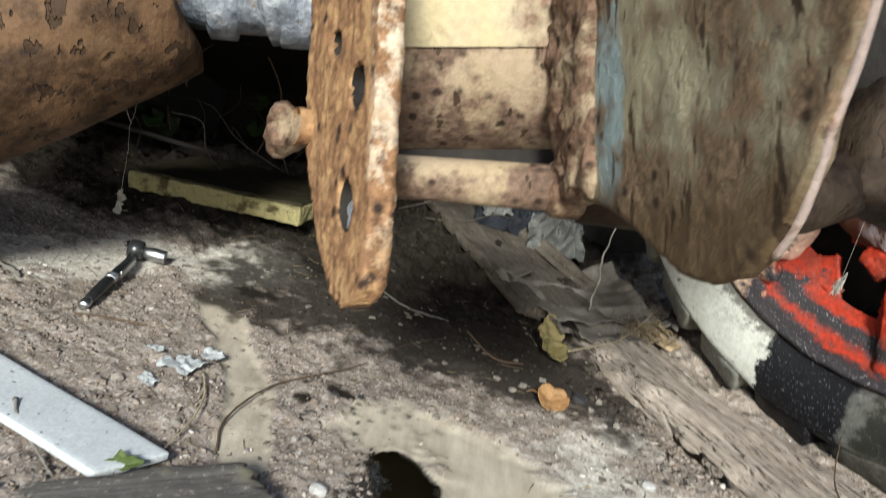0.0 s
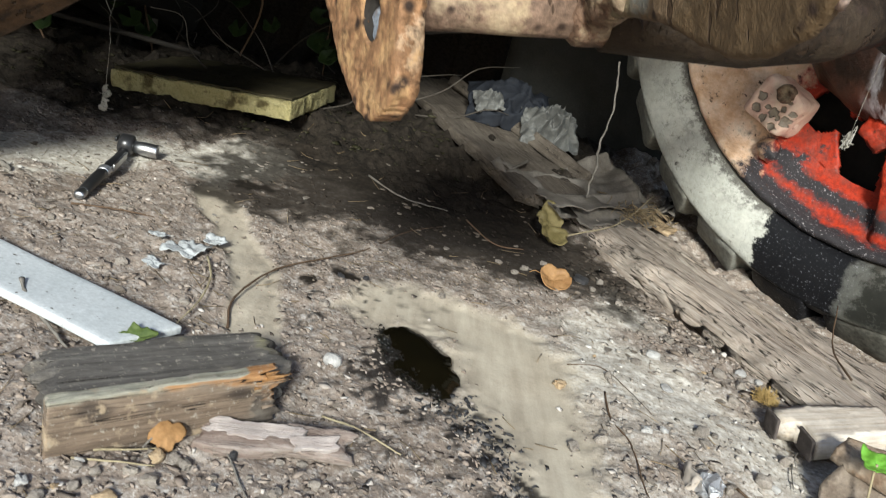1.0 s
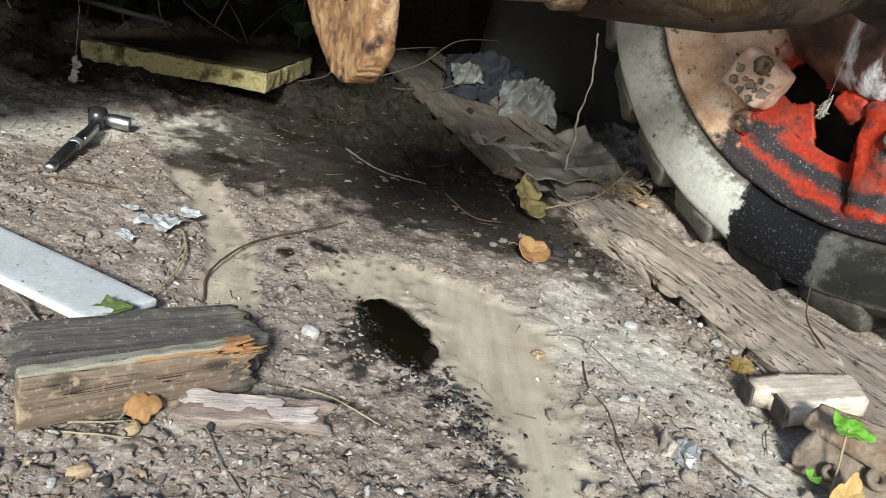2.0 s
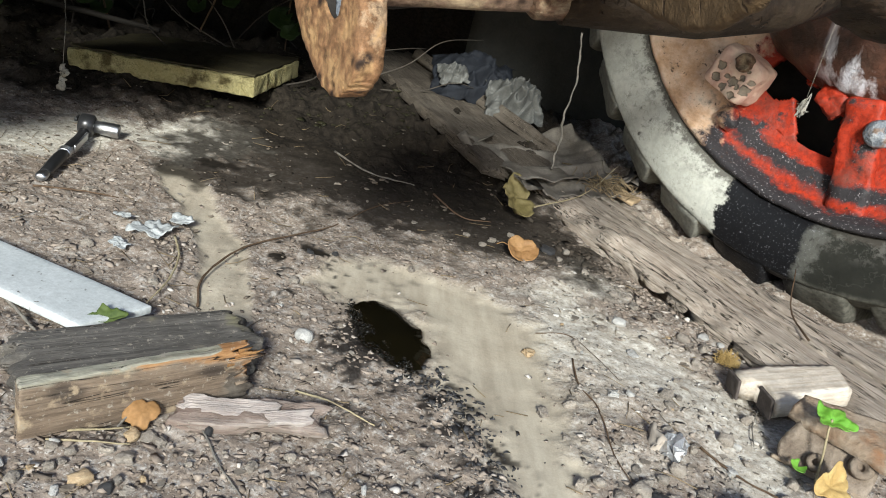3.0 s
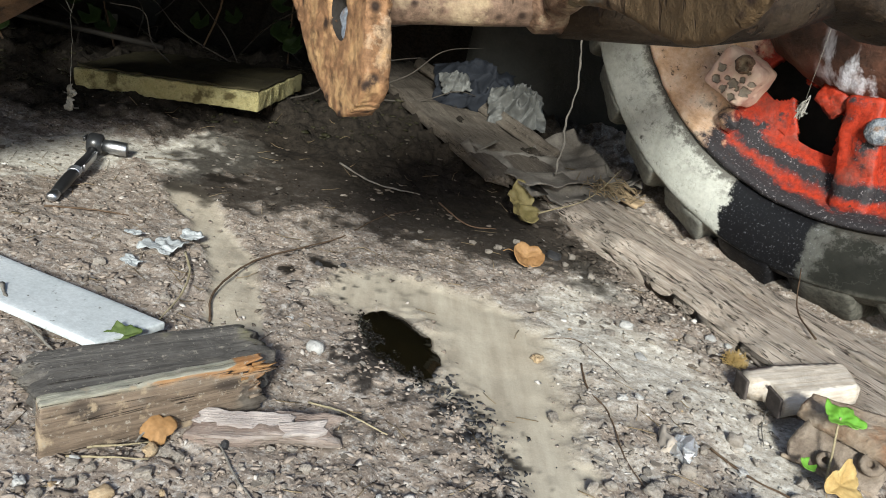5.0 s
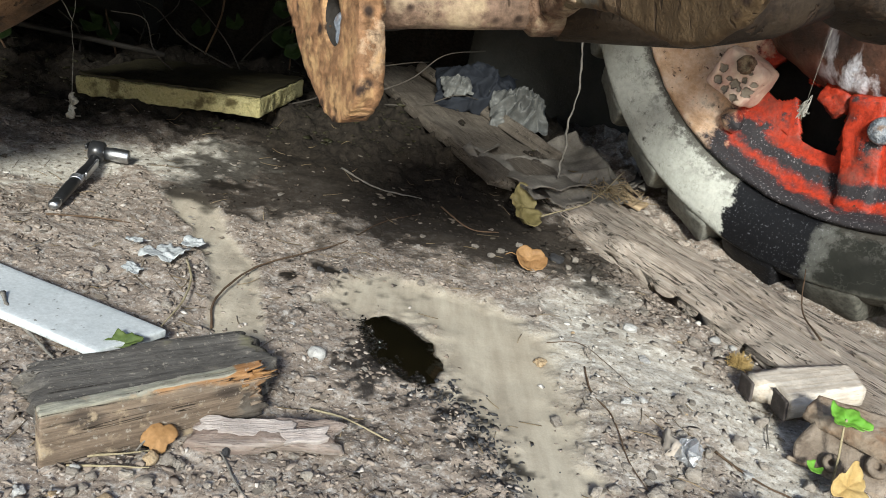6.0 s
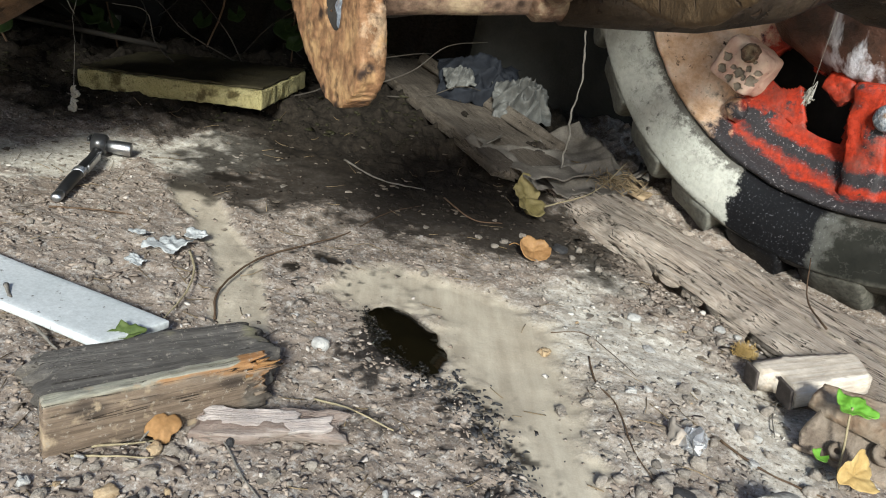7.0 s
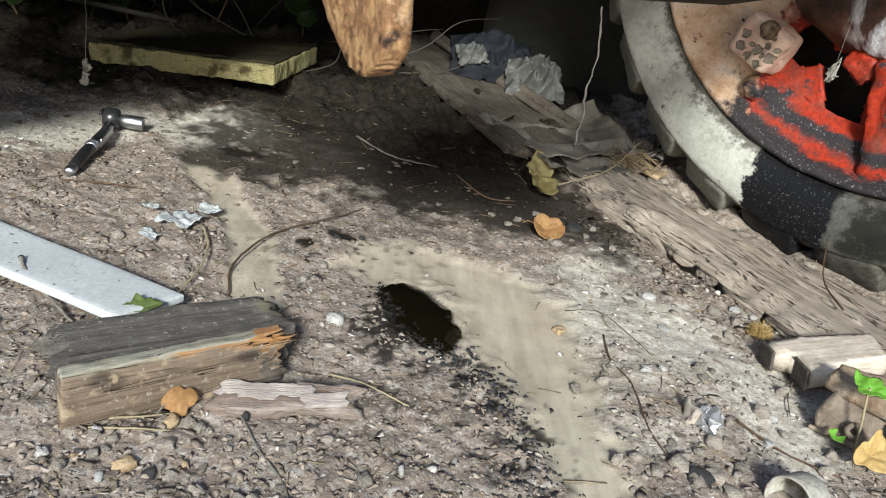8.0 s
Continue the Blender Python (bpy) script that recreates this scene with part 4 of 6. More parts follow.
def hub_material():
    m, t, b = nodes_of("greasy_hub")
    co = coords(t)
    n1, n2 = tex(t, "noise", 26, 6, 0.65, co), tex(t, "noise", 140, 6, 0.7, co)
    col = ramp(t, n1, [(0.35, (0.03, 0.018, 0.013)), (0.6, (0.12, 0.055, 0.036)), (0.75, (0.22, 0.10, 0.065))])
    drip = tex(t, "noise", 1, 4, 0.6, co, (38, 38, 7))
    x = axis(t, co, 0)
    zone = calc(t, "MULTIPLY", grey(t, x, -0.070, -0.040), grey(t, x, 0.06, 0.01))
    col = mix(t, calc(t, "MULTIPLY", grey(t, drip, 0.52, 0.66), zone), col, (0.75, 0.75, 0.80))
    t.links.new(col, b.inputs["Base Color"])
    b.inputs["Roughness"].default_value = 0.3
    b.inputs["Specular IOR Level"].default_value = 0.6
    first = bump(t, b, n1, 0.6, 0.008)
    bump(t, b, n2, 0.6, 0.003, first)
    return m


def wheel():
    th = thing("wheel", WHEEL, "tractor wheel with dusty tyre and peeling red rim", "wheel")
    rubber = tyre_material()
    prof = [(0.398, 0.012), (0.402, 0.002), (0.409, -0.004), (0.425, -0.009), (0.450, -0.011), (0.470, -0.009), (0.481, -0.005), (0.484, -0.0045), (0.486, 0.001), (0.492, 0.010), (0.500, 0.030), (0.505, 0.06), (0.505, 0.20), (0.49, 0.25), (0.44, 0.27), (0.40, 0.25)]
    tyre = part("tyre", jitter(lathe(prof, 200), 0.0014, 25, 22), rubber, th)
    v, f = rbox(0.094, 0.115, 0.072, 0.011, 0.007)
    taper = [(p[0] * (1 - 1.6 * max(0.0, p[2])), p[1] + 0.0565 + 0.85 * max(0.0, -p[2] + 0.002), p[2]) for p in v]
    lug_geo = jitter((taper, f), 0.0026, 40, 23, 4)
    for k in range(26):
        a = radians(-90 - 21 + 360 / 26 * k)
        part("lug", moved(lug_geo, pose(0.491 * math.cos(a), 0.001, 0.491 * math.sin(a), 0, -math.degrees(a) - 90, 0) @ pose(0, 0, 0, 0, 0, -6)), rubber, tyre)
    paint = rim_material()
    rim = part("rim", jitter(lathe([(0.399, 0.014), (0.398, -0.002), (0.393, -0.006), (0.386, -0.002), (0.382, 0.010), (0.374, 0.022), (0.352, 0.030), (0.338, 0.034), (0.328, 0.044), (0.318, 0.046)], 200), 0.0018, 30, 24), paint, th, "peeling red and peach rim, black with grease")
    # the dish between rim and hub, with its hand holes
    def hole(u, v):
        a = (u + 0.118) ** 2 / 0.030 ** 2 + (v + 0.238) ** 2 / 0.030 ** 2 < 1
        b = -0.345 < v < -0.235 and -0.078 + (v + 0.285) * -0.55 < u < -0.004 + (v + 0.345) * -0.22
        c = (u - 0.16) ** 2 + (v + 0.25) ** 2 < 0.045 ** 2
        return a or b or c
    verts, faces = [], []
    na, nr = 560, 62
    for i in range(na):
        t = 2 * math.pi * i / na
        for j in range(nr + 1):
            r = 0.322 - 0.192 * j / nr
            verts.append((r * math.cos(t), 0.046 + 0.018 * math.sin(j / nr * 3.1), r * math.sin(t)))
    for i in range(na):
        for j in range(nr):
            q = (i * (nr + 1) + j, i * (nr + 1) + j + 1, (i + 1) % na * (nr + 1) + j + 1, (i + 1) % na * (nr + 1) + j)
            c = sum((Vector(verts[k]) for k in q), Vector()) / 4
            if not hole(c.x, c.z):
                faces.append(q)
    part("dish", jitter(thick((verts, faces), -0.016), 0.002, 28, 25, 4), paint, th, "red dish with ragged hand holes")
    part("brake_drum", lathe([(0.398, 0.09), (0.34, 0.12), (0.30, 0.125), (0.10, 0.12)], 64), SOOT_SHADE, th)
    part("hub", jitter(lathe([(0.0, -0.02), (0.12, -0.018), (0.19, -0.005), (0.225, 0.018), (0.240, 0.040), (0.245, 0.07)], 90), 0.006, 22, 26, 4), hub_material(), th, "dark greasy hub with pale drips")
    # the boss: flaked paint that has left pits on its face, and a worn nut
    scabs = [(-75, 10, 20), (-45, 60, 18), (5, 35, 22), (-5, 100, 18), (55, 75, 22), (-45, -42, 18), (50, 18, 14), (80, -10, 10), (-110, 102, 15), (90, 40, 12), (25, 60, 12), (-20, 10, 11)]
    face_at = lambda c, r: (0.000312 * c + 0.00011 * r, 0.000082 * c - 0.00028 * r)
    v, f = rbox(0.072, 0.062, 0.066, 0.011, 0.0018)
    turn = pose(0, 0, 0, 0, 22, 0)
    out, scab = [], []
    for p in jitter((v, f), 0.003, 40, 27, 4)[0]:
        q = turn @ Vector(p)
        deep = 0.0
        if p[1] < -0.02:
            for c, r, size in scabs:
                cx, cz = face_at(c, r)
                d = math.hypot(q.x - cx, q.z - cz) / (size * 0.00031) + 0.55 * noise.noise((q.x * 190, q.z * 190, size))
                deep = max(deep, min(1.0, max(0.0, (1.15 - d) / 0.3)))
        out.append(q + Vector((-0.166, 0.024 + 0.0028 * deep, -0.249)))
        scab.append(deep)
    boss = part("clamp_boss", (out, f), pitted_material(), th, "pitted peach-coloured clamp boss")
    boss.data.attributes.new("scab", "FLOAT", "POINT").data.foreach_set("value", scab)
    part("clamp_nut", jitter(moved(lathe([(0.0, -0.006), (0.006, -0.0065), (0.0085, -0.010), (0.0115, -0.0095), (0.013, -0.005), (0.0135, 0.006)], 28), pose(-0.152, -0.006, -0.229)), 0.0024, 120, 31, 4), FLANGE, th, "crusted worn round nut")
    for x, z, r, k in ((-0.030, -0.245, 0.024, 3), (0.014, -0.266, 0.020, 4), (-0.160, -0.314, 0.017, 5)):
        part("paint_lump", jitter(jitter(moved(rbox(r * 2, 0.030, r * 1.8, 0.0149, 0.003), pose(x, 0.034 if k < 5 else 0.024, z, 0, 12 * k, 0)), 0.006, 40, k, 3), 0.002, 150, k, 3), paint, th, "red lump of thick paint and grease")
    rib = moved(jitter(rbox(0.052, 0.03, 0.16, 0.008, 0.006), 0.0045, 45, 28, 4), pose(0.030, 0.030, -0.305, 0, -14, 0))
    part("spoke_rib", rib, paint, th)
    part("wheel_bolt", jitter(moved(lathe([(0.0, -0.014), (0.015, -0.013), (0.018, -0.008), (0.018, 0.01)], 24), pose(0.046, 0.016, -0.264)), 0.001, 50, 29), BLUE_IRON, th, "dark round greasy wheel bolt")
    return th


wheel()


# ------------------------------------------------------------------ boards and blocks
def plank_mesh(l, w, h, step, seed, split=0.0, fray=0.0):
    """A worn plank along its own x, standing on z = 0, with furrowed grain, chewed edges and frayed ends."""
    v, f = rbox(l, w, h, min(h * 0.25, 0.006), step, base=True)
    out = []
    for p in v:
        p = Vector(p)
        e = max(0.0, abs(p.x) - l / 2 + 0.03) / 0.03
        fur = noise.noise((p.x * 7 + seed, p.y * 130, seed)) + 0.6 * noise.noise((p.x * 16 + seed, p.y * 320, seed * 2))
        low = noise.noise((p.x * 10, p.y * 18, seed * 3.3))
        q = p.copy()
        if p.z > h * 0.5:
            q.z += 0.0016 * fur + 0.004 * low
            if split:
                q.z -= split * max(0.0, 1 - abs(p.y - w * 0.16 + 0.012 * noise.noise((p.x * 6, seed, 0))) / 0.006)
        q.y += (0.004 * noise.noise((p.x * 24, p.z * 30, seed)) + 0.004 * noise.noise((p.x * 7, 0, seed))) * min(1, abs(p.y) / (w * 0.5))
        q.x += math.copysign(fray * e * (noise.noise((p.y * 120 + seed, p.z * 90, 1)) + 0.3), p.x)
        out.append(q)
    return out, f


def timber():
    """A split baulk: furrowed top, three long cracks, a chewed front edge that falls to the ground."""
    m = frame_from((0.529, 0.909, -0.002), (0.42, -0.91, 0.0), (0, 0, 1))
    l, w, h = 0.82, 0.134, 0.040
    v, f = rbox(l, w, h, 0.006, 0.0045, base=True)
    cracks = [(0.022, 1.6, 0.010, 0.0040), (-0.018, 4.1, 0.006, 0.0022), (0.046, 7.3, 0.007, 0.0028), (-0.040, 9.2, 0.004, 0.0020)]
    out = []
    for p in v:
        p = Vector(p)
        q = p.copy()
        fur = noise.noise((p.x * 6, p.y * 150, 3.0)) + 0.6 * noise.noise((p.x * 13, p.y * 330, 5.0))
        if p.z > h * 0.5:
            q.z += 0.0014 * fur + 0.005 * noise.noise((p.x * 9, p.y * 16, 1.0))
            for y0, sd, depth, half in cracks:
                c = y0 + 0.016 * noise.noise((p.x * 5, sd, 0)) + 0.004 * noise.noise((p.x * 22, sd, 0))
                live = max(0.0, min(1.0, 3 * noise.noise((p.x * 7, sd * 2, 0)) + 0.8))
                q.z -= depth * live * max(0.0, 1 - abs(p.y - c) / half)
            edge = max(0.0, (-p.y - w * 0.5 + 0.030 + 0.016 * noise.noise((p.x * 14, 2.2, 0))) / 0.030)
            q.z -= min(1.0, edge) ** 1.3 * (0.020 + 0.012 * noise.noise((p.x * 30, 0, 4)))
            back = max(0.0, (p.y - w * 0.5 + 0.020) / 0.020)
            q.z -= back * (0.010 + 0.012 * noise.noise((p.x * 18, 7, 4)))
        q.y += (0.007 * noise.noise((p.x * 20, p.z * 30, 1)) + 0.008 * noise.noise((p.x * 6, 0, 2))) * min(1, abs(p.y) / (w * 0.5)) ** 3
        if p.y > 0:
            q.y += 0.060 * p.y / (w * 0.5) * min(1.0, max(0.0, (p.x + 0.10) / 0.22))
        e = max(0.0, abs(p.x) - l / 2 + 0.04) / 0.04
        q.x += math.copysign(0.03 * e * (noise.noise((p.y * 110, p.z * 60, 1)) - 0.2), p.x)
        out.append(q)
    th = thing("timber", m, "weathered split grey-brown timber lying along the tyre", "timber")
    part("board", (out, f), TIMBER, th)
    part("splinter", jitter(moved(plank_mesh(0.17, 0.014, 0.006, 0.004, 6.0, 0, 0.03), pose(0.065, 0.012, 0.039, 0, 1.5, -4)), 0.0015, 50, 4), TIMBER, th, "long pale lifted splinter")
    part("splinter", jitter(moved(plank_mesh(0.12, 0.022, 0.010, 0.004, 5.0, 0, 0.03), pose(0.24, 0.030, 0.036, 0, 0, -5)), 0.002, 50, 5), TIMBER, th)
    part("splinter", jitter(moved(plank_mesh(0.10, 0.016, 0.008, 0.004, 8.0, 0, 0.03), pose(-0.20, 0.050, 0.037, 0, 1, 5)), 0.002, 50, 6), TIMBER, th)
    return th


def wooden_things():
    far = frame_from((0.165, 1.60, 0.040), (0.22, -0.62, -0.02), (0.05, 0, 1))
    solid("plank", plank_mesh(0.85, 0.17, 0.020, 0.008, 11.0, 0.0, 0.03), DARK_WOOD, far, "dark dirty plank in the shade behind the timber", "plank")
    edge = frame_from((0.235, 1.64, 0.055), (0.22, -0.62, -0.10), (0.65, 0.25, 1))
    solid("batten", plank_mesh(0.62, 0.022, 0.030, 0.008, 12.0, 0.0, 0.02), DARK_WOOD, edge, "thin grey batten on edge beside the plank", "batten")
    grey_m = frame_from((-0.0845, 0.5405, 0.0), (0.150, 0.106, 0.0), (0.0, 0.0, 1))
    solid("board", plank_mesh(0.162, 0.066, 0.030, 0.003, 13.0, 0.0, 0.016), GREY_BOARD, grey_m, "dark grey rotten board with a mossy patch", "board")
    bm = frame_from((-0.0665, 0.489, 0.0), (0.126, 0.098, 0.0), (0.0, 0.0, 1))
    th = thing("broken_beam", bm, "brown broken piece of beam, splintered orange at its end", "beam")
    l, w, h = 0.160, 0.011, 0.047
    v, f = rbox(l, w, h, 0.002, 0.0021, base=True)
    out, pale, fresh, dark = [], [], [], []
    for p in v:
        p = Vector(p)
        n = lambda a, b, c: noise.noise((p.x * a, p.z * b, c))
        q = p.copy()
        # the far end is torn off in steps, the other one sawn
        torn = max(0.0, p.x - 0.045) / 0.035
        reach = 0.9 * noise.noise((0.3, p.z * 150, p.y * 60)) + 0.6 * noise.noise((0.7, p.z * 420, p.y * 200)) - 0.25 - 10 * max(0.0, 0.020 - p.z)
        q.x += 0.020 * torn * max(-1.3, reach)
        top = h - p.z
        wid = 0.0015 + 0.0105 * max(0.0, min(1.0, (p.x + 0.015) / 0.075)) + 0.004 * n(60, 60, 1)
        fr = max(0.0, min(1.0, (wid - top) / 0.002)) * (1.0 if p.x > -0.02 + 0.02 * n(40, 0, 3) else 0.0)
        fr = max(fr, 0.9 * max(0.0, min(1.0, (p.x - 0.068) / 0.008)) * (1.0 if p.z > 0.020 else 0.0))
        front = p.y < -w * 0.3
        if front:
            q.y += 0.0022 * fr * (0.6 + n(30, 260, 2)) + 0.0006 * n(14, 300, 5) + 0.0006 * n(30, 700, 6)
        if p.z > h * 0.8:
            q.z += 0.0016 * noise.noise((p.x * 60, p.y * 250, 8)) - 0.0022 * max(0.0, noise.noise((p.x * 35, 0, 9)))
        is_top = p.z > h - 0.0012
        pl = 1.0 if is_top else max(0.0, min(1.0, (0.0045 + 0.003 * n(90, 90, 4) - top) / 0.0015)) * (0.8 if p.x < 0.0 else 0.3)
        low = max(0.0, min(1.0, (0.004 - p.z) / 0.004)) * 0.5 + (0.8 if p.x > 0.062 and p.z < 0.026 else 0.0)
        dk = max(low, max(0.0, min(1.0, (0.013 - abs(top - 0.012 - 0.08 * max(0, p.x)) - 0.012 + 0.02 * n(30, 30, 7)) / 0.006)) * 0.7)
        out.append(q), pale.append(pl), fresh.append(0.0 if is_top and p.x < 0.055 else fr), dark.append(dk * (1 - fr) * (1 - pl))
    body = part("body", (out, f), BEAM_FACE, th)
    for key, values in (("pale", pale), ("fresh", fresh), ("dark", dark)):
        body.data.attributes.new(key, "FLOAT", "POINT").data.foreach_set("value", values)
    rnd = random.Random(9)
    for k in range(12):
        z = 0.016 + 0.0026 * k
        ln = rnd.uniform(0.008, 0.020)
        part("torn_fibre", moved(tube([(0, 0, 0), (ln * 0.6, 0, rnd.uniform(-0.001, 0.001)), (ln, 0.001, rnd.uniform(-0.002, 0.002))], [0.0016, 0.0012, 0.0003], 5), pose(0.064 + rnd.uniform(-0.004, 0.006), rnd.uniform(-0.007, 0.005), z, 0, rnd.uniform(-5, 5), rnd.uniform(-8, 8))), FRESH_BREAK if k > 5 else BEAM_FACE, th, "orange torn wood fibre" if k > 5 else "")
    bk = frame_from((0.008, 0.505, 0.0), (0.094, 0.014, 0.0), (0.0, -0.25, 1))
    th = thing("bark_piece", bk, "pale flaky pinkish piece of bark on the earth", "bark")
    part("inner_bark", jitter(plank_mesh(0.098, 0.027, 0.010, 0.0028, 17.0, 0.0, 0.016), 0.003, 45, 6, 4), BARK, th)
    part("pale_flake", jitter(moved(plank_mesh(0.062, 0.015, 0.003, 0.0028, 21.0, 0.0, 0.012), pose(-0.012, 0.003, 0.010)), 0.0022, 60, 7, 4), PALE_BARK, th, "whitish peeling outer flake")
    part("pale_flake", jitter(moved(plank_mesh(0.026, 0.012, 0.003, 0.0028, 22.0, 0.0, 0.008), pose(0.030, -0.004, 0.009, 0, 0, 12)), 0.0022, 60, 8, 4), PALE_BARK, th, "whitish peeling outer flake")
    # a short sawn board, its end cut in a step, propped on the timber
    bm = frame_from((0.480, 0.680, 0.028), (0.098, 0.020, 0.0190), (-0.19, 0.0, 1))
    th = thing("wood_block", bm, "pale sawn wood block with a stepped dark end", "wood block")
    top = [(-0.0072, 0.0278), (-0.0104, 0.0023), (0.0068, -0.0061), (0.0029, -0.0348), (0.0991, -0.0292), (0.1163, 0.0206), (0.0301, 0.0310)]
    slab = plate_of([(x, -y) for x, y in top], 0.024, (), 0.006)
    part("body", jitter(moved(slab, pose(0, 0, -0.024, 90)), 0.0007, 60, 3, 3), CUT_WOOD, th)
    for (ax, ay), (bx, by) in ((top[0], top[1]), (top[2], top[3])):
        mx, my, ang = (ax + bx) / 2 - 0.0008, (ay + by) / 2, math.degrees(math.atan2(by - ay, bx - ax))
        face = jitter(rbox(math.hypot(bx - ax, by - ay) * 0.96, 0.0034, 0.0225, 0.0010, 0.003), 0.0005, 90, 3)
        part("end_face", moved(face, pose(mx, my, -0.012, 0, 0, ang)), DARK_END, th, "dark end of the wood block")
    chip = frame_from((0.472, 1.200, 0.047), (0.75, -0.60, -0.05), (-0.1, -0.35, 1))
    solid("wood_chip", jitter(rbox(0.046, 0.026, 0.006, 0.002, 0.004), 0.0025, 60, 12, 3), STONE_TAN, chip, "broken tan chip of wood on the timber", "wood chip")


def panels():
    m = frame_from((-0.281, 0.656, 0.004), (-0.92, 0.39, 0.0), (0.0, 0.03, 1))
    v, f = moved(rbox(0.36, 0.067, 0.008, 0.0018, 0.006, base=True), pose(0, -0.0055, 0))
    out = []
    for p in v:
        p = Vector(p)
        p.x += 0.225 * (p.y + 0.039) * max(0.0, min(1.0, (-0.06 - p.x) / 0.10))
        p.z += 0.0012 * noise.noise(p * 14)
        out.append(p)
    solid("trim_board", (out, f), WHITE_PANEL, m, "dirty white plastic trim board lying on the earth", "trim board")
    fm = frame_from((-0.2975, 1.275, 0.037), (0.305, -0.05, 0.030), (-0.10, 0.02, 1))
    th = thing("foam_board", fm, "torn yellow foam insulation board with dirty skin", "insulation board")
    part("core", jitter(moved(rbox(0.312, 0.235, 0.030, 0.003, 0.006, base=True), pose(0, 0.1175, 0)), 0.0028, 55, 31, 4), FOAM, th)
    part("skin", jitter(moved(rbox(0.308, 0.228, 0.004, 0.0015, 0.008, base=True), pose(0, 0.1215, 0.0305)), 0.0022, 40, 32, 4), FOAM_SKIN, th, "dirty dark upper skin of the foam board")


timber(), wooden_things(), panels()


# ------------------------------------------------------------------ the ratchet
def ratchet():
    m = frame_from((-0.297, 0.855, gz(-0.297, 0.855) + 0.008), (-0.026, 0.205, 0.006), (0.05, 0.0, 1))
    th = thing("ratchet", m, "black and chrome socket ratchet lying on the earth", "ratchet")
    flat = Matrix.Diagonal((1, 1, 0.78, 1))
    grip = lambda prof: moved(tube([(x, 0, 0) for x, _ in prof], [r * 0.76 for _, r in prof], 20), flat)
    part("handle_end", grip([(0.0, 0.004), (0.001, 0.0075), (0.006, 0.0088), (0.012, 0.0085), (0.016, 0.0075), (0.018, 0.006)]), CHROME, th, "chrome end cap")
    part("grip", grip([(0.016, 0.0072), (0.020, 0.0084), (0.045, 0.0098), (0.075, 0.0100), (0.088, 0.0090), (0.092, 0.0078)]), BLACK_GRIP, th, "black grip")
    for k in range(3):
        x = 0.090 + 0.0045 * k
        part("ring", grip([(x, 0.0066), (x + 0.0006, 0.0104), (x + 0.0032, 0.0104), (x + 0.0038, 0.0066)]), CHROME, th)
    part("shank", grip([(0.100, 0.0066), (0.104, 0.0080), (0.125, 0.0082), (0.150, 0.0066), (0.175, 0.0070), (0.186, 0.0100)]), BLACK_GRIP, th)
    part("shank_stripe", moved(rbox(0.060, 0.003, 0.010, 0.001, 0.01), pose(0.140, -0.0074, 0.0)), CHROME, th)
    part("head", moved(lathe([(0.0, -0.0105), (0.0110, -0.010), (0.0140, -0.0075), (0.0145, 0.0), (0.0140, 0.0075), (0.0110, 0.010), (0.0, 0.0105)], 32), pose(0.196, 0, 0.006)), BLACK_GRIP, th)
    part("lever", moved(rbox(0.016, 0.004, 0.006, 0.0015, 0.004), pose(0.196, 0.013, 0.012)), BLACK_GRIP, th)
    part("socket", moved(lathe([(0.0, -0.010), (0.0080, -0.010), (0.0080, -0.017), (0.0092, -0.019), (0.0096, -0.040), (0.0090, -0.041), (0.0068, -0.041), (0.0066, -0.030), (0.0, -0.030)], 32), pose(0.196, 0, 0.006)), CHROME, th, "chrome socket")
    return th


ratchet()


# ------------------------------------------------------------------ oil, paper, leaves and litter
def puddle():
    c = (0.110, 0.690)
    n = 120
    rim = []
    for k in range(n):
        a = 2 * math.pi * k / n
        lo, hi = 0.3, 2.0
        for _ in range(24):
            mid = (lo + hi) / 2
            y = c[1] + 0.060 * mid * math.sin(a)
            x = c[0] - 0.30 * (y - c[1]) + 0.035 * mid * math.cos(a)
            inside = masks(np.array([x]), np.array([y]))[2][0] < 1.0
            lo, hi = (mid, hi) if inside else (lo, mid)
        rim.append((x - c[0], y - c[1]))
    verts = [(0, 0, 0.0012)] + [(x * s, y * s, 0.0012 if s < 1 else -0.0006) for s in (0.6, 0.97, 1.03) for x, y in rim]
    faces = [(0, 1 + k, 1 + (k + 1) % n) for k in range(n)]
    faces += [(1 + r * n + k, 1 + (r + 1) * n + k, 1 + (r + 1) * n + (k + 1) % n, 1 + r * n + (k + 1) % n) for r in range(2) for k in range(n)]
    lvl = gz(*c)
    solid("oil_puddle", (verts, faces), OIL, pose(c[0], c[1], lvl + 0.0022), "black shiny puddle of oil on the earth", "oil puddle")


def leaf_geo(length, width, curl, fold, seed, lobes=0.0, n=14):
    """A leaf along its own x with a midrib, curled along its length and folded about it; lobes: how deep its edge is cut."""
    def f(u, v):
        s = v * 2 - 1
        w = width / 2 * (math.sin(math.pi * min(1, u * 0.97 + 0.02)) ** 0.7) * (1 - lobes * abs(math.sin(u * 8.5 + 0.6))) * (1 + 0.10 * noise.noise((u * 9, seed, s)))
        x = (u - 0.5) * length
        y = s * w
        z = fold * abs(s) * w + curl * (u - 0.45) ** 2 * length + 0.05 * width * noise.noise((u * 5 + seed, s * 3, seed)) + 0.02 * width * noise.noise((u * 14 + seed, s * 8, seed))
        return (x, y, z)
    return thick(grid(n, 10, f), 0.0004)


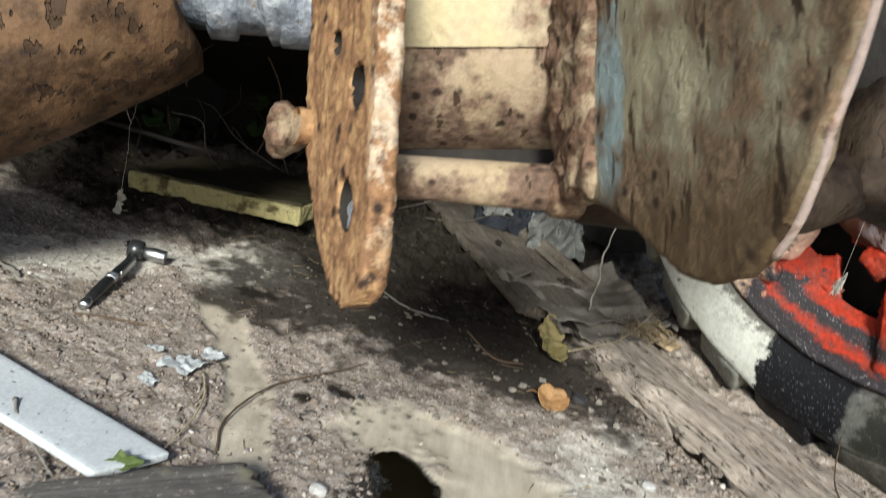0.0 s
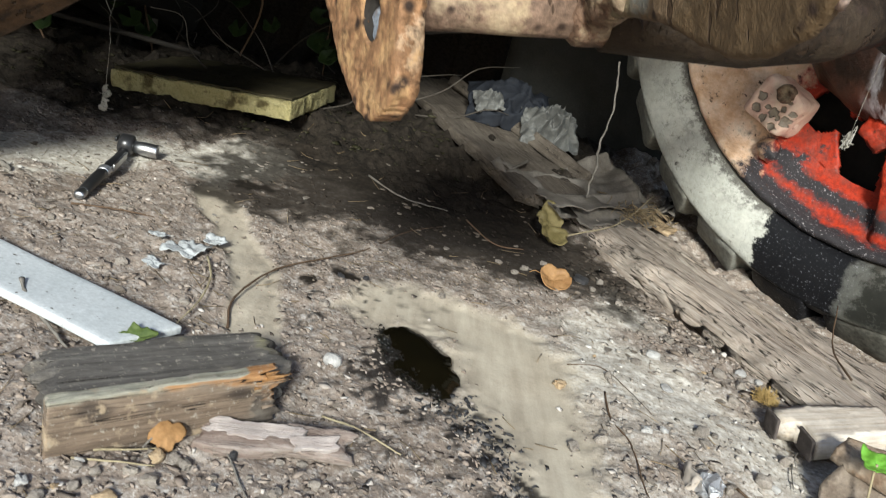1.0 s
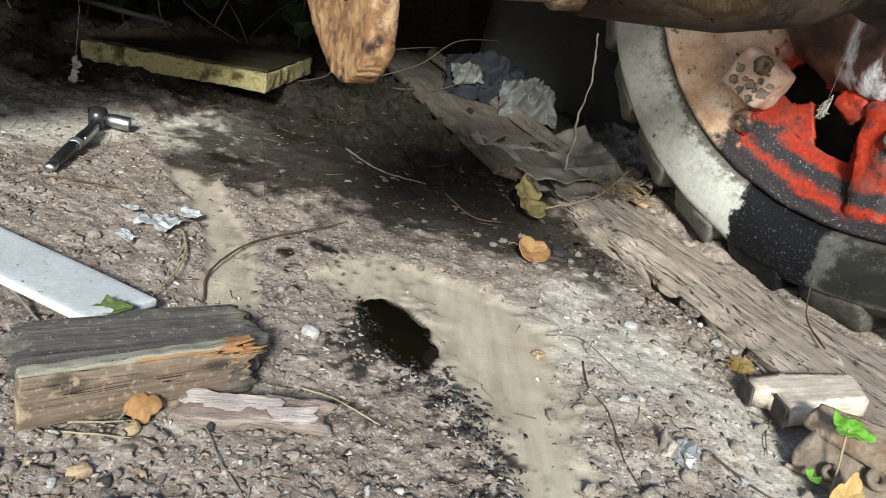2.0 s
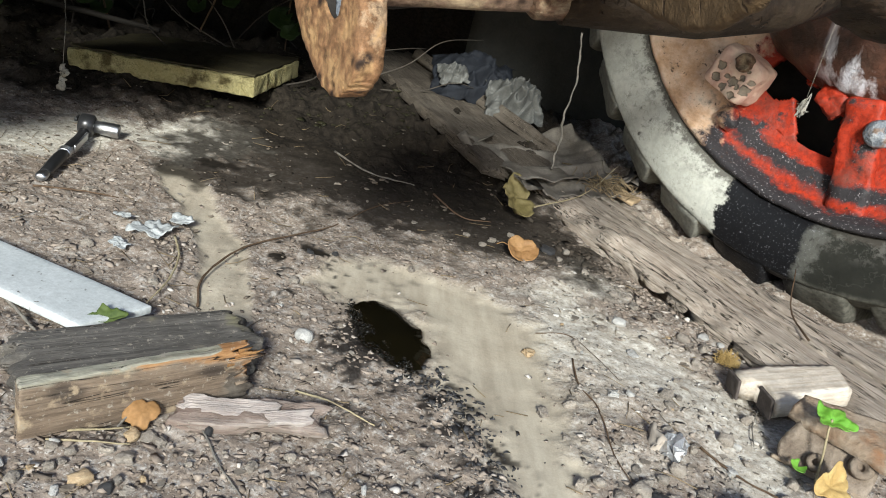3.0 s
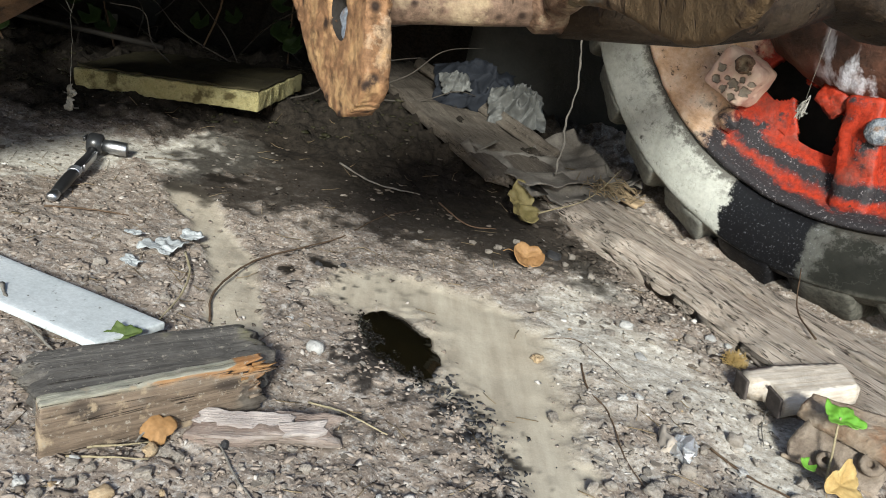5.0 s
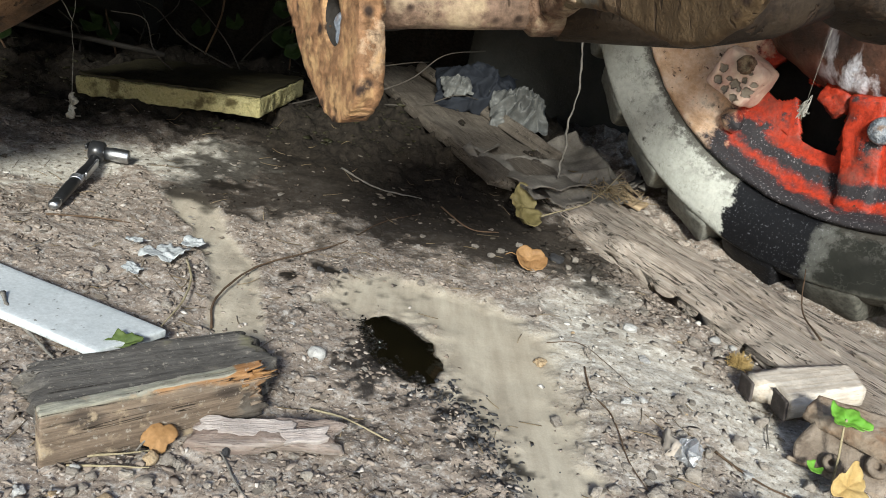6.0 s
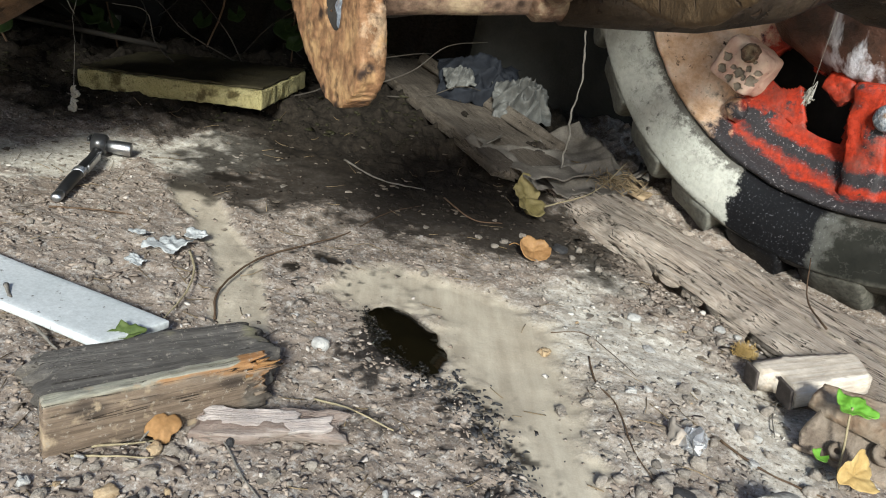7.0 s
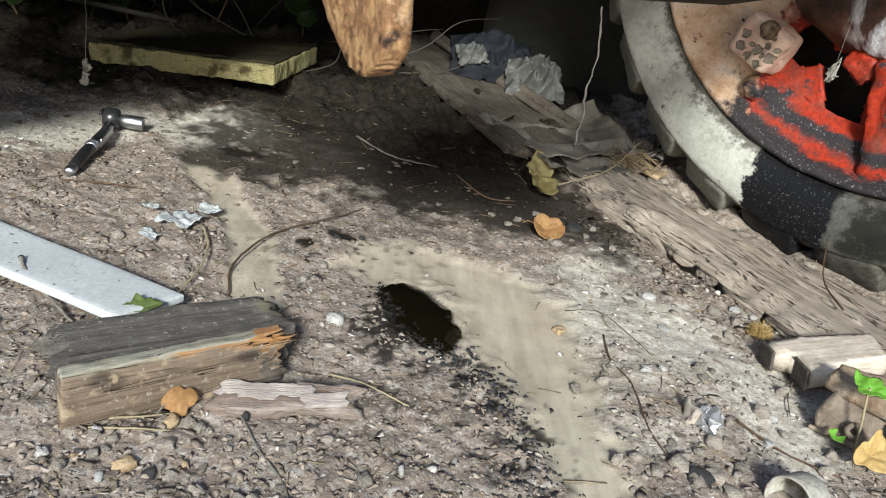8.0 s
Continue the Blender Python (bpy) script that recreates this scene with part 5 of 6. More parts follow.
def lobed_leaf(size, seed, cup=0.15):
    """A five-lobed ivy-like leaf round its stem end at the origin."""
    rim, n = [], 40
    for k in range(n + 1):
        a = radians(-150 + 300 * k / n)
        r = size * (0.80 + 0.16 * abs(math.cos(2.5 * a)) ** 1.3 + 0.05 * noise.noise((a, seed, 0)))
        rim.append((r * math.cos(a), r * math.sin(a) * 0.92))
    verts, rows = [], 5
    for j in range(rows + 1):
        for x, y in rim:
            s = j / rows
            x2, y2 = x * s, y * s
            verts.append((x2, y2, cup * (x2 * x2 + y2 * y2) / size + 0.07 * size * noise.noise((x2 * 60 + seed, y2 * 60, 0))))
    m = n + 1
    faces = [(j * m + k, (j + 1) * m + k, (j + 1) * m + k + 1, j * m + k + 1) for j in range(rows) for k in range(n)]
    return thick((verts, faces), 0.0004)


def rim_leaf(size, radii, seed, cup=0.15, fold=0.0, wave=0.07):
    """A leaf blade from the radii of its lobes, going once round."""
    n, rows, k = 60, 7, len(radii)
    rim = []
    for i in range(n):
        u = i / n * k
        a, b, e = radii[int(u) % k], radii[(int(u) + 1) % k], u % 1
        r = size * (a + (b - a) * e * e * (3 - 2 * e)) * (1 + 0.05 * noise.noise((i * 0.9, seed, 0)))
        rim.append((r * math.cos(2 * math.pi * i / n), r * math.sin(2 * math.pi * i / n)))
    verts = [(0.0, 0.0, 0.0)]
    for j in range(1, rows + 1):
        for x, y in rim:
            x2, y2 = x * j / rows, y * j / rows
            p = Vector((x2 / size * 1.6 + seed, y2 / size * 1.6, seed * 2.0))
            verts.append((x2, y2, cup * (x2 * x2 + y2 * y2) / size + fold * abs(y2) + wave * size * (noise.noise(p) + 0.6 * noise.noise(p * 2.7))))
    faces = [(0, 1 + i, 1 + (i + 1) % n) for i in range(n)]
    faces += [(1 + j * n + i, 1 + (j + 1) * n + i, 1 + (j + 1) * n + (i + 1) % n, 1 + j * n + (i + 1) % n) for j in range(rows - 1) for i in range(n)]
    return thick((verts, faces), 0.0004)


def crumple(sx, sy, sz, seed, n=26, amp=0.35):
    """A crumpled sheet: sharp folds, thin, humped in the middle."""
    def f(u, v):
        x, y = (u - 0.5) * sx, (v - 0.5) * sy
        p = Vector((u * 4.2 + seed, v * 4.2, seed * 1.3))
        ridge = 1 - 2 * abs(noise.noise(p)) * 1.5 + 0.5 * (1 - 2 * abs(noise.noise(p * 2.3)))
        hump = math.sin(math.pi * u) * math.sin(math.pi * v)
        d = noise.noise_vector(p * 1.5) * amp * min(sx, sy) * 0.35
        return (x + d.x, y + d.y, max(0.0, sz * (0.55 * hump + 0.30 * ridge * (0.35 + hump)) + 0.1 * sz))
    return thick(grid(n, n, f), 0.0006)


def litter():
    at = lambda x, y, dz=0.0, rx=0, ry=0, rz=0: pose(x, y, gz(x, y) + dz, rx, ry, rz)
    th = thing("dead_leaf", frame_from((0.272, 0.940, gz(0.272, 0.940) + 0.010), (-1.0, 0.15, 0.1), (0.1, -0.55, 0.8)), "curled tan dead leaf on the dark earth", "leaf")
    part("blade", rim_leaf(0.0225, (1.0, 0.9, 0.95, 0.7, 0.9, 1.0, 0.9, 0.75, 0.95), 2, 0.45, 0.0, 0.16), LEAF_TAN, th)
    part("stalk", tube(curve([(0.020, 0, 0.003), (0.028, 0.002, 0.006), (0.034, 0.006, 0.003)], 4), 0.0006, 5), LEAF_TAN, th)
    solid("dead_leaf", rim_leaf(0.042, (1.0, 0.6, 0.55, 0.45, 0.5, 0.95, 1.15, 0.8, 0.45, 0.55, 0.6), 4, 0.2, 0.35, 0.3), LEAF_YELLOW, frame_from((0.280, 1.118, gz(0.280, 1.118) + 0.026), (-0.15, 1.0, 0.10), (0.15, -0.5, 0.85)), "crumpled yellow-green dead leaf beside the timber", "leaf")
    th = thing("dead_leaf", frame_from((-0.061, 0.476, 0.0125), (0.8, 0.55, 0.05), (0.30, -0.75, 0.75)), "orange dead leaf leaning on the broken beam", "leaf")
    part("blade", rim_leaf(0.0128, (1.0, 0.95, 0.62, 0.85, 0.9, 0.95, 1.05, 0.8, 0.95, 0.9, 0.6, 0.8), 7, -0.25, 0.0, 0.14), LEAF_ORANGE, th)
    th = thing("dead_leaf", frame_from((0.497, 0.540, 0.014), (0.85, 0.5, 0.25), (0.1, -0.6, 0.8)), "straw-yellow dead leaf in front of the rusty plate", "leaf")
    part("blade", rim_leaf(0.020, (1.0, 1.15, 0.6, 0.75, 1.1, 0.6, 0.7, 0.95, 0.65), 9, 0.1, 0.55, 0.16), LEAF_STRAW, th)
    solid("green_leaf", rim_leaf(0.014, (1.2, 0.75, 0.6, 0.8, 0.7, 1.2, 0.6, 0.5, 0.7, 0.6), 6, 0.15, 0.5, 0.2), LEAF_OLIVE, frame_from((-0.126, 0.588, 0.012), (1.0, 0.35, 0.0), (-0.1, -0.35, 1)), "crumpled olive-green leaf on the white trim board", "leaf")
    th = thing("ivy_shoot", at(0.500, 0.561), "bright green ivy leaf on a pale upright stem", "plant")
    part("stem", tube(curve([(0, 0, 0), (-0.002, 0.004, 0.025), (-0.003, 0.012, 0.050), (-0.001, 0.016, 0.058)], 6), [0.0011] * 19, 6), PALE_STEM, th)
    part("blade", rim_leaf(0.021, (1.1, 0.72, 1.0, 0.66, 0.98, 0.62, 0.40, 0.62, 0.98, 0.66, 1.0, 0.72), 1, 0.12, 0.15, 0.16), LEAF_GREEN, th, at=frame_from((-0.002, 0.016, 0.057), (0.9, -0.35, 0.0), (0.0, -0.05, 1.0)))
    part("small_leaf", lobed_leaf(0.009, 5, 0.3), LEAF_GREEN, th, at=frame_from((-0.018, 0.006, 0.010), (-0.6, -0.5, 0.1), (0.05, -0.3, 0.95)))
    # damp paper scraps
    for x, y, sx, sy, sd in ((-0.152, 0.790, 0.046, 0.024, 1), (-0.132, 0.825, 0.026, 0.020, 2), (-0.170, 0.743, 0.022, 0.014, 3), (-0.188, 0.806, 0.018, 0.012, 4)):
        solid("paper_scrap", rim_leaf(sx * 0.62, (1.0, 0.7, 0.85, 0.5, 0.75, 1.0, 0.6, 0.8, 0.5, 0.65) if sd % 2 else (0.8, 1.0, 0.6, 0.9, 0.7, 0.55, 0.9), sd * 3.7, 0.08, 0.0, 0.20), PAPER, at(x, y, 0.008, 4 * sd - 8, 0, 40 * sd), "torn scrap of damp white paper", "paper", "paper scraps")
    th = thing("foil_ball", at(0.360, 0.566, -0.002), "crumpled metal foil pressed into a clod of earth", "foil")
    part("foil", jitter(rbox(0.020, 0.018, 0.018, 0.006, 0.004, base=True), 0.009, 110, 8, 3), FOIL, th, "shiny crumpled foil", at=pose(0.004, -0.004, 0.001), smooth=False)
    part("clod", jitter(rbox(0.030, 0.024, 0.015, 0.006, 0.003, base=True), 0.007, 90, 9, 4), STONE_GREY, th, "grey clod of earth", at=pose(0.0, 0.006, 0.0))
    rnd = random.Random(14)
    ball = lambda r: Vector((rnd.gauss(0, 1), rnd.gauss(0, 1), abs(rnd.gauss(0, 1)))).normalized() * r
    fibres = []
    for k in range(260):
        a = ball(rnd.uniform(0.005, 0.014))
        b = a + ball(0.006)
        fibres.append(tube(curve([a * 0.6, a, b], 3), 0.00035, 4))
    solid("straw_tuft", join(*fibres), LEAF_STRAW, at(0.487, 0.748, 0.004), "small tuft of tan dry fibres", "tuft")
    th = thing("plastic_tube", frame_from((0.408, 0.480, 0.006), (-0.50, 0.85, 0.0), (0.1, 0.07, 1)), "short cream plastic tube half buried in the earth", "tube")
    part("wall", jitter(lathe([(0.0, -0.014), (0.0185, -0.014), (0.0197, -0.012), (0.0197, 0.014), (0.0188, 0.0155), (0.0172, 0.014), (0.0170, -0.010), (0.0, -0.010)], 48), 0.0007, 60, 4), OLD_PLASTIC, th)
    # rusty plate with a bolt and the bar behind it
    pm = frame_from((0.503, 0.570, 0.002), (0.84, -0.54, 0.0), (0.30, 0.47, 0.83))
    th = thing("rusty_channel", pm, "dusty rusty steel channel with bolts and a rounded front", "metal channel")
    geo = plate_of(smooth_loop([(-0.036, 0.012), (-0.028, 0.001), (0.0, -0.002), (0.038, -0.002), (0.044, 0.006), (0.046, 0.030), (0.044, 0.052), (0.010, 0.057), (-0.014, 0.057), (-0.024, 0.052), (-0.034, 0.026)], 5), 0.005, [ring(-0.012, 0.046, 0.0035, 0.005)], 0.004)
    part("front_plate", jitter(geo, 0.0009, 70, 2, 3), RUSTY_BAR, th)
    for x, z, k in ((0.031, 0.026, 1.0), (-0.004, 0.012, 0.75)):
        cap = lathe([(0.0, -0.004), (0.0035 * k, -0.004), (0.0042 * k, -0.012), (0.0095 * k, -0.0115), (0.0108 * k, -0.009), (0.0108 * k, 0.002)], 24)
        part("bolt", jitter(moved(cap, pose(x, 0, z)), 0.0006, 90, 3), RUSTY_BAR, th)
    up = pm.inverted() @ frame_from((0.492, 0.6035, 0.0455), (0.66, -0.75, 0.0), (-0.18, -0.16, 1))
    top = thick(grid(24, 22, lambda u, v: (-0.012 + 0.095 * u, v * (0.026 + 0.040 * u) - 0.002, -0.012 * max(0.0, 1 - v / 0.22) ** 2)), 0.0045)
    part("top_flange", jitter(moved(top, up), 0.0016, 55, 4, 3), RUST_FLANGE, th, "orange-brown rusty top flange")
    part("lower_flange", jitter(moved(rbox(0.085, 0.060, 0.0045, 0.0018, 0.005), pose(0.004, 0.030, 0.002)), 0.0012, 55, 5, 3), RUST_FLANGE, th)
    # sodden sheet that peels off behind the timber
    def sheet(u, v):
        p = Vector((u * 3, v * 3, 3.0))
        tear = 0.020 * noise.noise((u * 9, v * 2, 1)) * (1 if v < 0.12 or v > 0.88 else 0) + 0.012 * noise.noise((u * 3, v * 14, 2)) * (1 if u < 0.1 or u > 0.9 else 0)
        lift = 0.052 * max(0.0, u - 0.55) ** 1.4 / 0.33 * (0.35 + 0.65 * v) + 0.010 * max(0.0, 0.3 - v)
        fold = 0.012 * (1 - abs(noise.noise(p * 0.8)) * 4)
        return (0.26 * (u - 0.5) + tear, 0.20 * (v - 0.5) + tear, lift + fold + 0.004 * noise.noise(p * 3))
    solid("cardboard_sheet", thick(grid(48, 40, sheet), 0.002), CARD, frame_from((0.345, 1.285, 0.045), (0.80, 0.45, 0.0), (0, 0, 1)), "sodden grey cardboard sheet with a curled torn corner", "cardboard")
    def flap(u, v):
        t = 0.016 * noise.noise((u * 11, 4, 0)) * (1 if v < 0.1 else 0)
        return (0.15 * (u - 0.5), 0.085 * (v - 0.5) + t, 0.018 * u * u * v + 0.005 * (1 - 5 * abs(noise.noise((u * 2.2, v * 2, 1)))))
    solid("cardboard_flap", thick(grid(30, 20, flap), 0.002), CARD, frame_from((0.385, 1.210, 0.044), (0.85, 0.35, 0.0), (0, -0.2, 1)), "torn grey flap of sodden cardboard", "cardboard")
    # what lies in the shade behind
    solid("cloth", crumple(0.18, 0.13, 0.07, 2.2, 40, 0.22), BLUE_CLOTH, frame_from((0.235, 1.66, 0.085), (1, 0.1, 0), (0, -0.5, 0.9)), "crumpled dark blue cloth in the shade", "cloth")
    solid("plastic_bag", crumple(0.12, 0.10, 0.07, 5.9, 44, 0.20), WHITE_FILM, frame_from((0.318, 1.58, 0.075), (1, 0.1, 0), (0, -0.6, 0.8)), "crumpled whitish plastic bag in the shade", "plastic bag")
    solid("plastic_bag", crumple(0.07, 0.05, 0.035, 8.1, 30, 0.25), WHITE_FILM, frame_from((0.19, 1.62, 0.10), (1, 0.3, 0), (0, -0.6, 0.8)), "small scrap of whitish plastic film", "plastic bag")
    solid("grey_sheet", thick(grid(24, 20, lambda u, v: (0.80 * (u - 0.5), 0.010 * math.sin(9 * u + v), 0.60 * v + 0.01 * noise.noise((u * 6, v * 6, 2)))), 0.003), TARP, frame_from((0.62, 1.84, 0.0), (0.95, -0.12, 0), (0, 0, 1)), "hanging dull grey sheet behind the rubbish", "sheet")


def twigs():
    def twig(pts, r, mat_, label, name="twig", lift=0.0015, group=""):
        line = curve([(x, y, gz(x, y) + lift + (z[0] if z else 0)) for x, y, *z in pts], 7)
        o = line[0].copy()
        n = len(line)
        solid(name, jitter(tube([p - o for p in line], [r * (1.05 - 0.6 * k / n) * (1 + 0.3 * noise.noise((k * 1.7, r * 900, 0))) for k in range(n)], 7), r * 0.5, 130, 3), mat_, pose(*o), label, "twig", group)
    twig([(-0.073, 0.674), (-0.080, 0.721, 0.004), (-0.058, 0.805, 0.004), (-0.010, 0.865, 0.002), (0.03, 0.924), (0.076, 1.015), (0.125, 1.075)], 0.0013, TWIG, "long bent brown twig on the earth")
    twig([(-0.129, 0.790, 0.004), (-0.112, 0.745, 0.006), (-0.106, 0.695, 0.006), (-0.112, 0.640, 0.006)], 0.0014, PALE_STEM, "curved pale dry stem on earth")
    twig([(0.297, 0.692), (0.296, 0.647), (0.306, 0.609), (0.307, 0.547), (0.317, 0.509)], 0.0010, TWIG, "dark knobbly twig on the dusty earth")
    twig([(0.266, 0.739), (0.301, 0.740), (0.324, 0.702), (0.339, 0.664)], 0.0006, TWIG, "thin dark twig on the dusty earth")
    twig([(-0.246, 0.636, 0.018), (-0.232, 0.617, 0.014), (-0.205, 0.594, 0.007), (-0.174, 0.568, 0.001)], 0.0021, GREY_TWIG, "grey twig leaning on the white trim board")
    twig([(0.036, 0.560, 0.004), (0.068, 0.548, 0.004), (0.103, 0.524, 0.002)], 0.0011, PALE_STEM, "pale yellow dry stem with a reddish tip")
    twig([(0.303, 1.075, 0.03), (0.385, 1.135, 0.035), (0.460, 1.245, 0.04)], 0.0012, PALE_STEM, "pale straw across the timber")
    twig([(-0.103, 0.455), (-0.082, 0.464, 0.003), (-0.056, 0.478, 0.002)], 0.0010, PALE_STEM, "pale dry grass stem on the earth")
    twig([(-0.112, 0.443), (-0.086, 0.447, 0.001), (-0.061, 0.453)], 0.0009, PALE_STEM, "pale dry grass stem on the earth")
    twig([(-0.043, 0.501), (-0.021, 0.485, 0.001), (-0.001, 0.451, 0.001), (0.021, 0.425), (0.03, 0.40)], 0.0010, GREY_TWIG, "thin grey-brown twig on the earth")
    twig([(0.40, 0.588), (0.428, 0.552, 0.001), (0.47, 0.522)], 0.0014, TWIG, "reddish brown twig beside the rusty plate")
    twig([(-0.455, 0.918, 0.003), (-0.425, 0.91, 0.004), (-0.396, 0.898, 0.003)], 0.0048, GREY_TWIG, "short pale stick on the earth")
    twig([(-0.30, 0.845), (-0.25, 0.86, 0.002), (-0.215, 0.868)], 0.0013, TWIG, "thin brown twig on bare earth")
    twig([(0.0, 1.20), (0.06, 1.14, 0.004), (0.13, 1.13)], 0.0018, GREY_TWIG, "thin grey twig in the shade")
    twig([(0.16, 1.12), (0.20, 1.05, 0.004), (0.245, 1.06)], 0.0014, TWIG, "thin curved brown twig on earth")
    twig([(0.581, 0.772, 0.042), (0.590, 0.84, 0.05), (0.618, 0.91, 0.075)], 0.0013, TWIG, "grey root lying on the timber")
    twig([(0.500, 0.680, 0.002), (0.474, 0.640, 0.002), (0.460, 0.603, 0.002)], 0.0010, GREY_TWIG, "thin curved grey root beside the wood block")
    twig([(-0.075, 0.468, 0.004), (-0.070, 0.474, 0.012), (-0.066, 0.482, 0.020)], 0.0008, GREY_TWIG, "thin dry stem leaning on the broken beam")
    # dangling threads and twigs
    hang = lambda name, pts, r, mat_, label, cat: solid(name, jitter(tube([Vector(p) - Vector(pts[0]) for p in curve(pts, 8)], r, 6), 0.004, 45, 6, 3), mat_, pose(*pts[0]), label, cat)
    hang("hanging_twig", [(0.326, 1.20, 0.275), (0.330, 1.20, 0.255), (0.338, 1.20, 0.20), (0.337, 1.20, 0.16), (0.342, 1.20, 0.095), (0.343, 1.20, 0.065)], 0.0016, GREY_TWIG, "thin grey twig hanging in front of the rubbish", "twig")
    th = thing("cobweb_thread", pose(-0.398, 1.15, 0.62), "hanging dusty cobweb thread with a clot at its end", "cobweb")
    part("thread", jitter(tube(curve([(0.02, 0.02, 0), (0.006, 0.0, -0.30), (0.002, 0, -0.43), (-0.002, 0, -0.46), (0.001, 0, -0.50), (0.0, 0, -0.58)], 9), 0.00034, 5), 0.0015, 60, 2), WEB, th)
    part("side_thread", jitter(tube(curve([(-0.045, 0.0, -0.41), (-0.02, 0.0, -0.425), (-0.001, 0, -0.455)], 6), 0.0006, 5), 0.001, 60, 3), WEB, th)
    part("clot", jitter(rbox(0.005, 0.004, 0.032, 0.002, 0.0015), 0.008, 170, 4, 4), WEB, th, at=pose(0.001, 0, -0.574))
    th = thing("cobweb_clot", pose(0.424, 0.700, 0.298), "pale dusty cobweb clot hanging before the wheel", "cobweb")
    rnd = random.Random(5)
    bits = [tube(curve([(rnd.gauss(0, 1) * 0.0020, rnd.gauss(0, 1) * 0.002, rnd.gauss(0, 1) * 0.0040) for _ in range(4)], 4), 0.00032, 4) for k in range(30)]
    part("fluff", join(*bits), WEB, th)
    part("thread", tube([(0, 0, 0.01), (-0.003, 0.0, 0.10), (-0.004, 0, 0.30)], 0.0002, 4), WEB, th)


def stones():
    rnd = random.Random(11)
    meshes = {}
    for mt in (STONE_GREY, STONE_WHITE, STONE_TAN, CLINKER):
        meshes[mt.name] = [mesh_of("stone", *jitter(jitter(rbox(1, 1, 1, 0.20, 0.10), 0.26, 1.7, s, 2), 0.05, 7, s, 2), mt) for s in range(4)]
    pebble = mesh_of("stone", *jitter(rbox(1, 1, 1, 0.497, 0.2), 0.05, 1.3, 3, 2), STONE_WHITE)
    worn = {mt.name: [mesh_of("stone", *jitter(jitter(rbox(1, 1, 1, 0.46, 0.14), 0.20, 1.5, s + 9, 2), 0.03, 6, s, 2), mt) for s in range(4)] for mt in (STONE_GREY, STONE_WHITE, STONE_TAN, CLINKER)}
    def stone(x, y, d, flat, mt, label, cat="stone", group="stones"):
        d *= 0.74
        ob = new("stone", pebble if "pebble" in label else (worn if rnd.random() < 0.65 else meshes)[mt.name][rnd.randrange(4)])
        ob.matrix_world = pose(x, y, gz(x, y) + d * flat * 0.30, rnd.uniform(-12, 12), rnd.uniform(-12, 12), rnd.uniform(0, 360)) @ Matrix.Diagonal((d, d * rnd.uniform(0.65, 0.95), d * flat, 1))
        tagged(ob, label, cat, group)
    stone(0.031, 0.640, 0.025, 0.8, STONE_WHITE, "smooth round white pebble")
    stone(0.375, 0.736, 0.022, 0.25, STONE_WHITE, "flat pale stone chip on dust")
    stone(0.375, 0.802, 0.024, 0.6, STONE_WHITE, "rough white stone on the dust")
    stone(-0.079, 0.418, 0.021, 0.55, STONE_TAN, "smooth tan stone on the earth")
    stone(0.100, 0.452, 0.011, 0.7, STONE_WHITE, "small white stone on the earth")
    stone(-0.016, 0.484, 0.011, 1.1, CLINKER, "dark chip of wood or clinker")
    stone(-0.062, 0.414, 0.012, 0.8, CLINKER, "small dark lump on the earth")
    for x, y, d in ((-0.067, 0.465, 0.012), (-0.057, 0.468, 0.009), (0.017, 0.490, 0.008), (0.032, 0.496, 0.009), (-0.106, 0.437, 0.011), (-0.095, 0.427, 0.009), (-0.05, 0.416, 0.011), (0.306, 0.721, 0.014), (0.477, 0.648, 0.016), (0.285, 0.506, 0.017), (0.325, 0.535, 0.013), (0.362, 0.538, 0.019), (0.38, 0.518, 0.013), (0.474, 0.552, 0.018), (0.419, 0.639, 0.010), (0.37, 0.806, 0.020), (0.345, 0.525, 0.016), (0.322, 0.505, 0.024), (0.30, 0.495, 0.018), (0.43, 0.60, 0.020), (0.47, 0.645, 0.018), (0.40, 0.655, 0.012), (0.385, 0.635, 0.014), (0.35, 0.50, 0.020), (0.36, 0.485, 0.022), (0.455, 0.80, 0.020), (0.47, 0.775, 0.016), (0.43, 0.83, 0.018), (0.39, 0.885, 0.020), (0.41, 0.86, 0.016), (0.46, 0.53, 0.018), (-0.10, 0.42, 0.012), (-0.115, 0.405, 0.013), (-0.055, 0.395, 0.010), (-0.03, 0.405, 0.012), (-0.045, 0.465, 0.013), (0.02, 0.455, 0.011), (0.045, 0.475, 0.012), (0.24, 0.985, 0.013), (0.225, 0.965, 0.014), (0.205, 0.99, 0.011), (0.27, 1.02, 0.012), (0.13, 0.84, 0.014), (-0.20, 0.74, 0.016), (-0.12, 0.69, 0.014), (-0.30, 0.80, 0.014), (-0.25, 0.87, 0.012), (0.005, 0.755, 0.016), (0.36, 0.93, 0.016), (0.33, 0.96, 0.014), (0.345, 0.99, 0.018)):
        stone(x, y, d, rnd.uniform(0.5, 0.8), STONE_GREY, "dusty grey stone on the earth")
    # a loose scatter of small stones over the dusty end of the ground and in front of the beam
    for k in range(90):
        x, y = (rnd.uniform(0.25, 0.50), rnd.uniform(0.46, 0.80)) if k < 62 else (rnd.uniform(-0.14, 0.12), rnd.uniform(0.38, 0.47))
        d = 0.006 + 0.013 * rnd.random() ** 2
        blocked = math.hypot(x - 0.36, y - 0.566) < 0.030 or (x > 0.45 and 0.53 < y < 0.74)
        if not blocked:
            kind = rnd.random()
